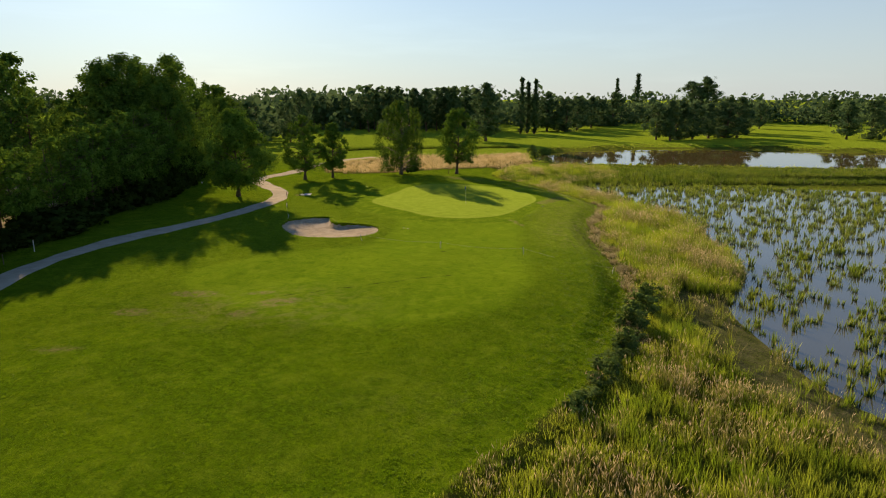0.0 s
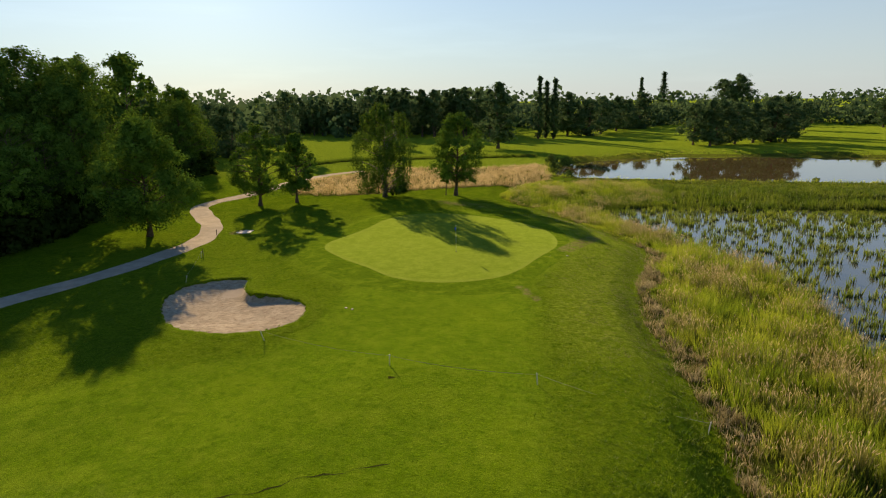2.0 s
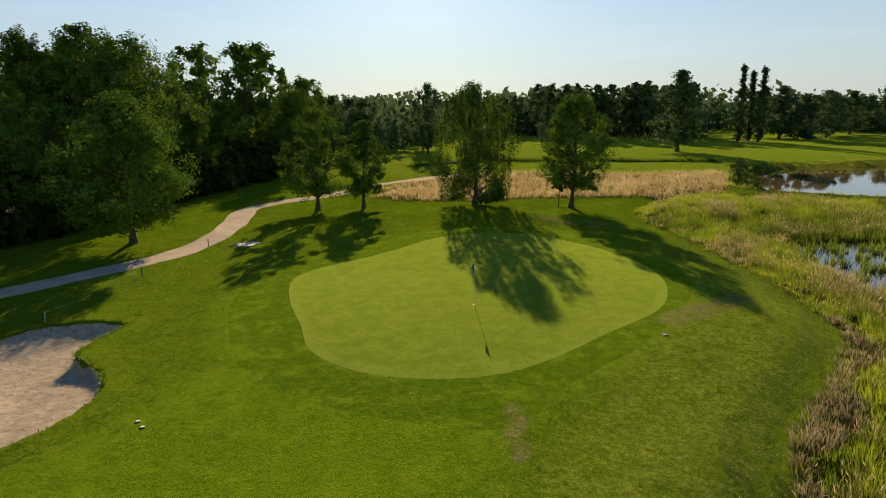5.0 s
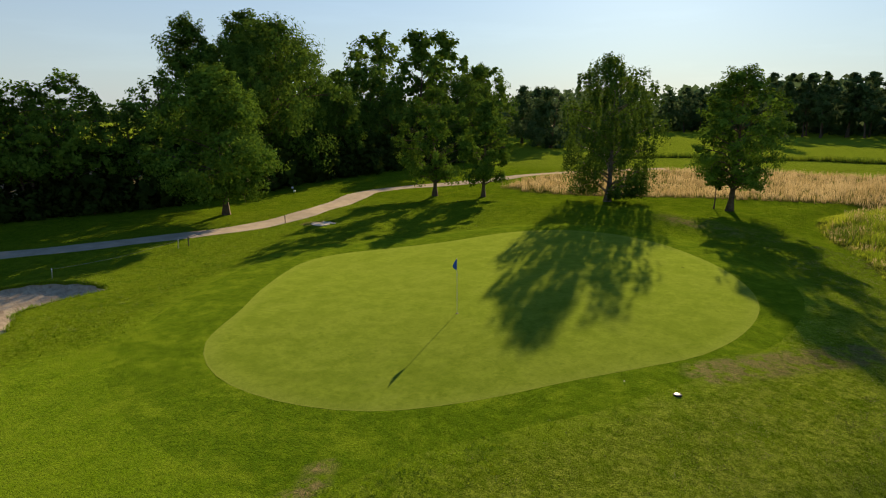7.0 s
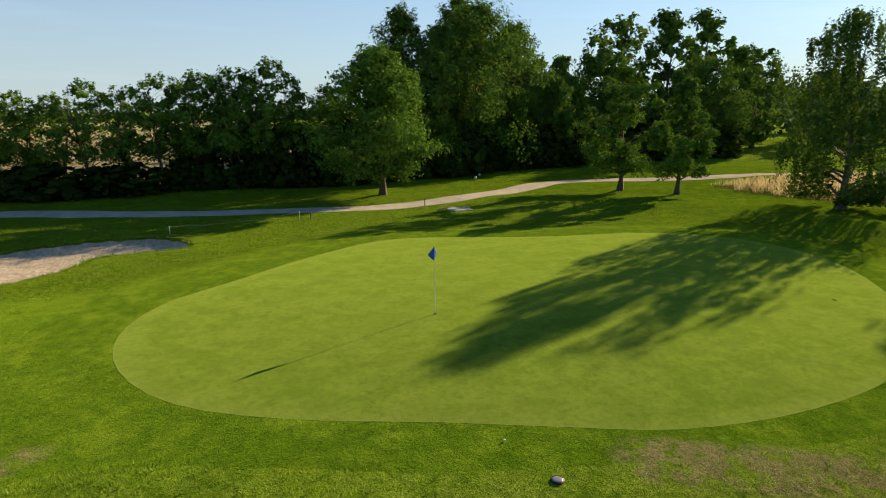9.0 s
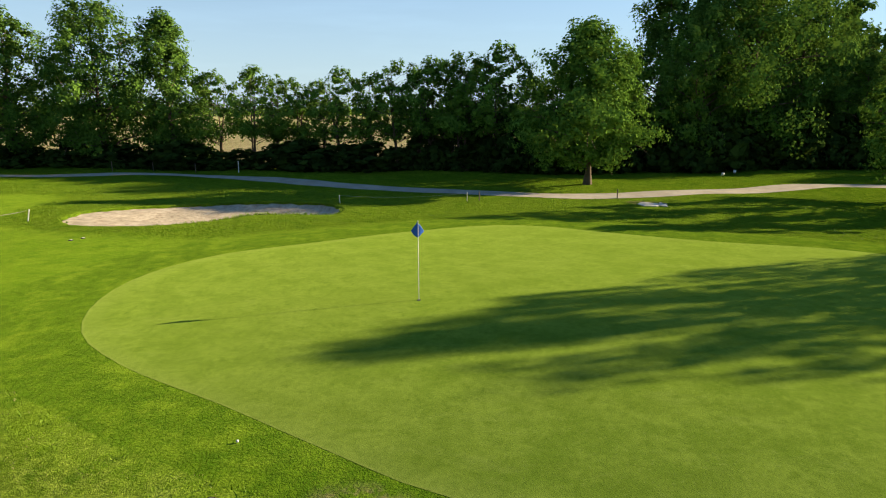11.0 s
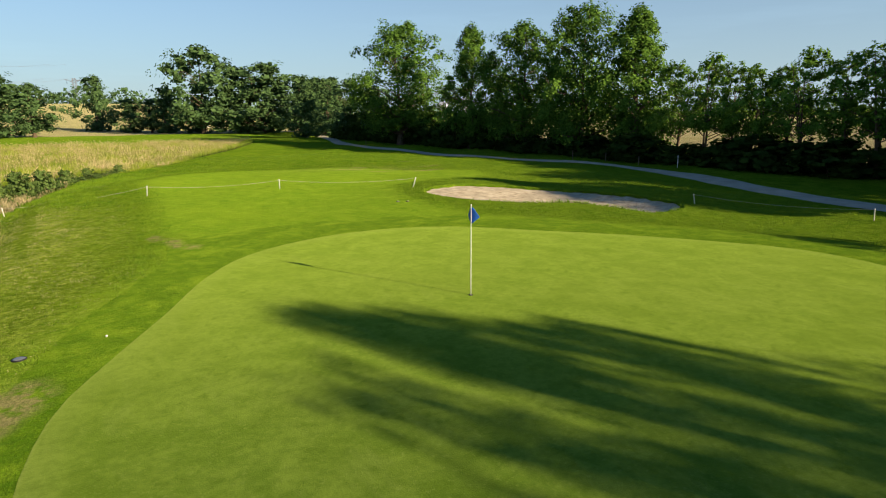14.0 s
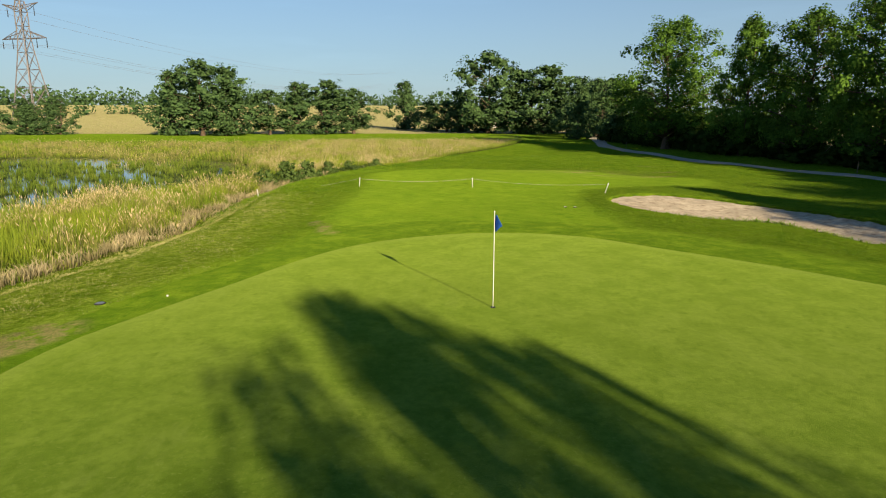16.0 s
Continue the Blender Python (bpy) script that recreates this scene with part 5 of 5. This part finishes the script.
part("liner", lathe([(.056, .0), (.060, .006), (.050, .007), (.048, .002)], 20), M_DARK, cup)

# covers, ball, markers
for x, y, rr in [(8.80, -1.02, .10), (-5.42, -14.72, .07), (-5.83, -14.52, .07)]:
    cover = thing("sprinkler_cover", x, y, "round grey plastic sprinkler cover with a dark rim", "sprinkler cover", "sprinkler covers")
    part("rim", lathe([(rr * 1.18, -.03), (rr * 1.18, .018), (rr * 1.02, .026), (rr * 1.0, .010)], 20), M_DARK, cover, "dark plastic rim")
    part("lid", lathe([(rr * .98, -.02), (rr * .98, .022), (rr * .8, .030), (rr * .25, .032)], 20), M_COVER if x > 0 else M_CONCRETE, cover, "", True)
bm = bmesh.new()
bmesh.ops.create_icosphere(bm, subdivisions=2, radius=.0225)
ball = thing("golf_ball", 7.42, -1.33, "white golf ball lying on the collar", "golf ball")
ball.location.z += .03
part("ball", bm, M_WHITE, ball, "", True)

POSTS = [(11.0, -26.3), (4.56, -24.12), (-2.03, -22.61), (-8.91, -19.75)]
SIDE = [(-18.6, -8.3), (-20.75, -1.2)]


def rope_post(x, y, tilt):
    ob = thing("rope_post", x, y, "short white rope stake pushed into the turf", "stake", "rope stakes")
    ob.matrix_basis = ob.matrix_basis @ Matrix.Rotation(tilt, 4, "Y")
    part("shaft", lathe([(.022, -.15), (.022, .47), (.026, .48), (.026, .52), (.012, .535)], 10), M_WHITE, ob, "", True)
    bm = bmesh.new()
    for k in range(8):
        a, b = k * .75, (k + 1) * .75
        beam(bm, (.03 * math.cos(a) + .03, .0, .48 + .03 * math.sin(a)), (.03 * math.cos(b) + .03, .0, .48 + .03 * math.sin(b)), .008)
    part("eyelet", bm, M_STEEL, ob, "steel eyelet")


for k, (x, y) in enumerate(POSTS + SIDE):
    rope_post(x, y, (0.12, -.08, .03, -.30, .22, .1)[k])


def rope(a, b, label):
    bm = bmesh.new()
    n = 14
    za, zb = float(height(*a)[0]) + .47, float(height(*b)[0]) + .47
    p = [(a[0] + (b[0] - a[0]) * k / n, a[1] + (b[1] - a[1]) * k / n, za + (zb - za) * k / n - .17 * 4 * (k / n) * (1 - k / n)) for k in range(n + 1)]
    for q, w in zip(p[:-1], p[1:]):
        beam(bm, q, w, .007)
    ob = part("rope", bm, M_ROPE, None)
    tagged(ob, label, "rope")


for a, b in ((POSTS[0], POSTS[1]), (POSTS[1], POSTS[2]), (POSTS[2], POSTS[3]), (SIDE[0], SIDE[1])):
    rope(a, b, "thin pale rope sagging between turf stakes")

for x, y, tall, mat, lab in [(-23.3, 7.7, .55, M_WOOD, "short dark wooden marker post beside the path"), (-35.5, -23.1, 1.0, M_WHITE, "slim white boundary post before the hedge"), (-34.0, -34.2, .9, M_WOOD, "slim grey boundary post before the hedge"),
                             (-35.4, -31.2, .8, M_WOOD, "slim grey boundary post before the hedge"), (-35.2, -27.0, .8, M_WOOD, "slim grey boundary post before the hedge"), (-29.4, -73.5, .9, M_WOOD, "slim grey boundary post before the hedge"), (-20.9, -.5, .55, M_WOOD, "short dark wooden marker post beside the path")]:
    post = thing("marker_post", x, y, lab, "post", "marker posts")
    part("shaft", lathe([(.035, -.2), (.034, tall * .9), (.036, tall * .92), (.030, tall), (.008, tall + .012)], 8), mat, post)
for x, y in [(-36.3, 17.2), (-39.2, 18.9)]:
    tee = thing("tee_marker", x, y, "small white tee marker in shaded grass", "tee marker", "tee markers")
    part("head", lathe([(.05, .12), (.11, .16), (.13, .24), (.10, .33), (.03, .36)], 12), M_WHITE, tee, "", True)
    part("spike", lathe([(.015, -.1), (.015, .14)], 8), M_DARK, tee)

# a thin dark line of uneven width across the fairway turf
seam = opened([(-11.6, -34.6), (-9, -33.7), (-6.8, -32.9), (-4.5, -31.9), (-2.9, -31.1), (-.8, -30.5)], .35)
tang = np.gradient(seam, axis=0)
side = np.column_stack([-tang[:, 1], tang[:, 0]]) / np.linalg.norm(tang, axis=1)[:, None]
k = np.arange(len(seam))
half = .006 + .030 * np.clip(np.sin(k * 1.3 + .4), 0, 1) + .02 * np.sin(k * .7) ** 2 * np.abs(np.sin(k * 2.7))
seam = seam + side * (.10 * np.sin(k * .9) + .06 * np.sin(k * 2.3))[:, None]
left, right = seam + side * half[:, None], seam - side * half[:, None]
n = len(seam)
co = [(*p, float(height(*p)[0]) + .006) for p in left] + [(*p, float(height(*p)[0]) + .006) for p in right]
tagged(sheet("turf_line", co, [(i, i + n, i + n + 1, i + 1) for i in range(n - 1)], M_TURFMARK), "thin broken dark line across the fairway turf", "turf seam", kind="structure")


# ---- far things ----
def pylon(x, y, turn, thick=1.0, sink=.5):
    ob = thing("pylon", x, y, "tall grey lattice power pylon beyond the corn field", "pylon", "pylons", turn, z=ground_z(x, y) - sink)
    levels = [(0, 5.2), (7, 4.0), (14, 3.1), (20, 2.35), (25.5, 1.7), (30, 1.35), (34, 1.3), (38.5, 1.3), (42, .9)]
    for sx, sy in ((1, 1), (1, -1), (-1, 1), (-1, -1)):
        bm = bmesh.new()
        for (z0, w0), (z1, w1) in zip(levels[:-1], levels[1:]):
            beam(bm, (sx * w0, sy * w0, z0), (sx * w1, sy * w1, z1), .26 * thick)
        part("leg", bm, M_STEEL, ob)
    bm = bmesh.new()
    for (z0, w0), (z1, w1) in zip(levels[:-1], levels[1:]):
        for p, q in (((1, 1), (1, -1)), ((1, -1), (-1, -1)), ((-1, -1), (-1, 1)), ((-1, 1), (1, 1))):
            beam(bm, (p[0] * w0, p[1] * w0, z0), (q[0] * w1, q[1] * w1, z1), .13 * thick)
            beam(bm, (q[0] * w0, q[1] * w0, z0), (p[0] * w1, p[1] * w1, z1), .13 * thick)
            beam(bm, (p[0] * w1, p[1] * w1, z1), (q[0] * w1, q[1] * w1, z1), .13 * thick)
    part("bracing", bm, M_STEEL, ob)
    for z, ln, rise in ((30, 9.2, 2.6), (39.0, 7.4, -1.2)):
        for s in (1, -1):
            bm = bmesh.new()
            tip = (s * ln, 0, z + (0 if rise > 0 else 2.2))
            for q in (1, -1):
                beam(bm, (s * 1.3, q * 1.3, z), tip, .18 * thick)
                beam(bm, (s * 1.2, q * 1.2, z + abs(rise)), tip, .18 * thick)
                for f in (.25, .5, .75):
                    a = Vector((s * 1.3, q * 1.3, z)).lerp(Vector(tip), f)
                    b = Vector((s * 1.2, q * 1.2, z + abs(rise))).lerp(Vector(tip), max(0, f - .18))
                    beam(bm, a, b, .11 * thick)
            part("arm", bm, M_STEEL, ob)
            for f in ((1.0, .55) if z < 35 else (.75,)):
                bm = lathe([(.10, -3.2), (.16, -2.8), (.10, -2.4), (.16, -2.0), (.10, -1.6), (.16, -1.2), (.08, -.8), (.05, 0)], 6)
                got = part("insulator", bm, M_DARK, ob)
                got.location = (s * ln * f, 0, z + (0 if rise > 0 else 1.3))
    return ob


PYLONS = [(129, -214), (2, -600)]
aim = math.atan2(PYLONS[1][1] - PYLONS[0][1], PYLONS[1][0] - PYLONS[0][0])
for x, y in PYLONS:
    pylon(x, y, aim - math.pi / 2, 1.0 if y > -300 else .6, .5 if y > -300 else 20)
cross = Vector((math.cos(aim - math.pi / 2), math.sin(aim - math.pi / 2), 0))
ahead = Vector((math.cos(aim), math.sin(aim), 0))
for off, z in ((9.2, 26.3), (-9.2, 26.3), (5.1, 26.3), (-5.1, 26.3), (5.6, 36.8), (-5.6, 36.8)):
    for lo, hi in ((-380, 0), (0, 375)):
        bm = bmesh.new()
        pts = []
        for k in range(17):
            f = k / 16
            p = Vector((*PYLONS[0], 0)) + ahead * (lo + (hi - lo) * f) + cross * off
            pts.append((p.x, p.y, z + 1.0 + (6.0 * f if lo == 0 else 2.0 * (1 - f)) - 9 * 4 * f * (1 - f)))
        for a, b in zip(pts[:-1], pts[1:]):
            beam(bm, a, b, .045)
        tagged(part("power_line", bm, M_STEEL, None), "thin dark power line hanging between pylons", "cable", "power lines")


def silo(x, y, rr, tall):
    ob = thing("grain_silo", x, y, "grey corrugated steel grain silo with a conical roof", "silo", "grain silos", z=ground_z(x, y) - .3)
    prof = []
    for k in range(40):
        prof.append((rr * (1 + .006 * (k % 2)), tall * k / 39))
    part("wall", lathe(prof, 28), M_SILO, ob)
    part("roof", lathe([(rr * 1.04, tall - .05), (rr * .55, tall + rr * .28), (rr * .1, tall + rr * .5), (rr * .1, tall + rr * .62)], 28), M_SILO, ob)


silo(-217, -341, 5.0, 13)
silo(-205, -350, 4.2, 11)

# the tee board by the copse
board = thing("tee_sign", -26.6, -183, "white tee information board on a dark post", "sign")
bm = bmesh.new()
bmesh.ops.create_cube(bm, size=1, matrix=Matrix.Translation((0, 0, 1.75)) @ Matrix.Diagonal((1.1, .07, 1.5, 1)))
bmesh.ops.bevel(bm, geom=bm.edges[:], offset=.015, segments=1)
panel = part("panel", bm, M_WHITE, board, "white panel")
bm = bmesh.new()
beam(bm, (0, 0, -.3), (0, 0, 1.05), .14)
part("post", bm, M_WOOD, board)
digit = bpy.data.curves.new("numeral", "FONT")
digit.body, digit.size, digit.extrude, digit.align_x, digit.align_y = "4", 1.15, .008, "CENTER", "CENTER"
glyph = new("glyph", digit)
made = bpy.data.meshes.new_from_object(glyph.evaluated_get(bpy.context.evaluated_depsgraph_get()))
bpy.data.objects.remove(glyph)
made.materials.append(M_DARK)
numeral = new("numeral", made)
numeral.parent = panel
numeral.matrix_basis = Matrix.Translation((0, .046, 1.78)) @ Matrix.Rotation(math.pi, 4, "Z") @ Matrix.Rotation(math.pi / 2, 4, "X")
tagged(numeral, "dark painted hole numeral")


# the broken slab beside the path
def slab():
    ob = thing("stone_slab", -21.2, 9.35, "pale broken concrete slab flush with the grass", "slab")
    r = np.random.default_rng(44)
    for cx, cy, rx, ry in ((0, -.18, .72, .62), (.1, .58, .45, .22), (-.62, .62, .10, .08), (.55, .72, .12, .09), (-.2, .86, .09, .07)):
        bm = bmesh.new()
        n = 11
        a = np.linspace(0, 2 * math.pi, n, endpoint=False) + r.normal(size=n) * .12
        k = r.uniform(.82, 1.12, n)
        top = [bm.verts.new((cx + rx * math.cos(q) * s * .96, cy + ry * math.sin(q) * s * .96, .045 + r.normal() * .006)) for q, s in zip(a, k)]
        edge = [bm.verts.new((cx + rx * math.cos(q) * s, cy + ry * math.sin(q) * s, .03)) for q, s in zip(a, k)]
        foot = [bm.verts.new((cx + rx * math.cos(q) * s, cy + ry * math.sin(q) * s, -.06)) for q, s in zip(a, k)]
        bm.faces.new(top)
        for lo, hi in ((edge, top), (foot, edge)):
            for i in range(n):
                bm.faces.new((lo[i], lo[(i + 1) % n], hi[(i + 1) % n], hi[i]))
        part("fragment", bm, M_CONCRETE, ob)


slab()


def divot(x, y, rx, ry, label):
    a = np.linspace(0, 2 * math.pi, 14, endpoint=False)
    k = 1 + .25 * np.sin(a * 3 + 1)
    ring = np.column_stack([x + rx * np.cos(a) * k, y + ry * np.sin(a) * k])
    tagged(sheet("turf_divot", [(*p, float(height(*p)[0]) + .008) for p in ring], [tuple(range(14))], M_TURFMARK), label, "divot", kind="structure")


divot(-1.76, -23.95, .17, .12, "small dark divot torn in the fairway turf")
divot(3.47, 12.36, .07, .06, "small brown pitch mark on the putting green")
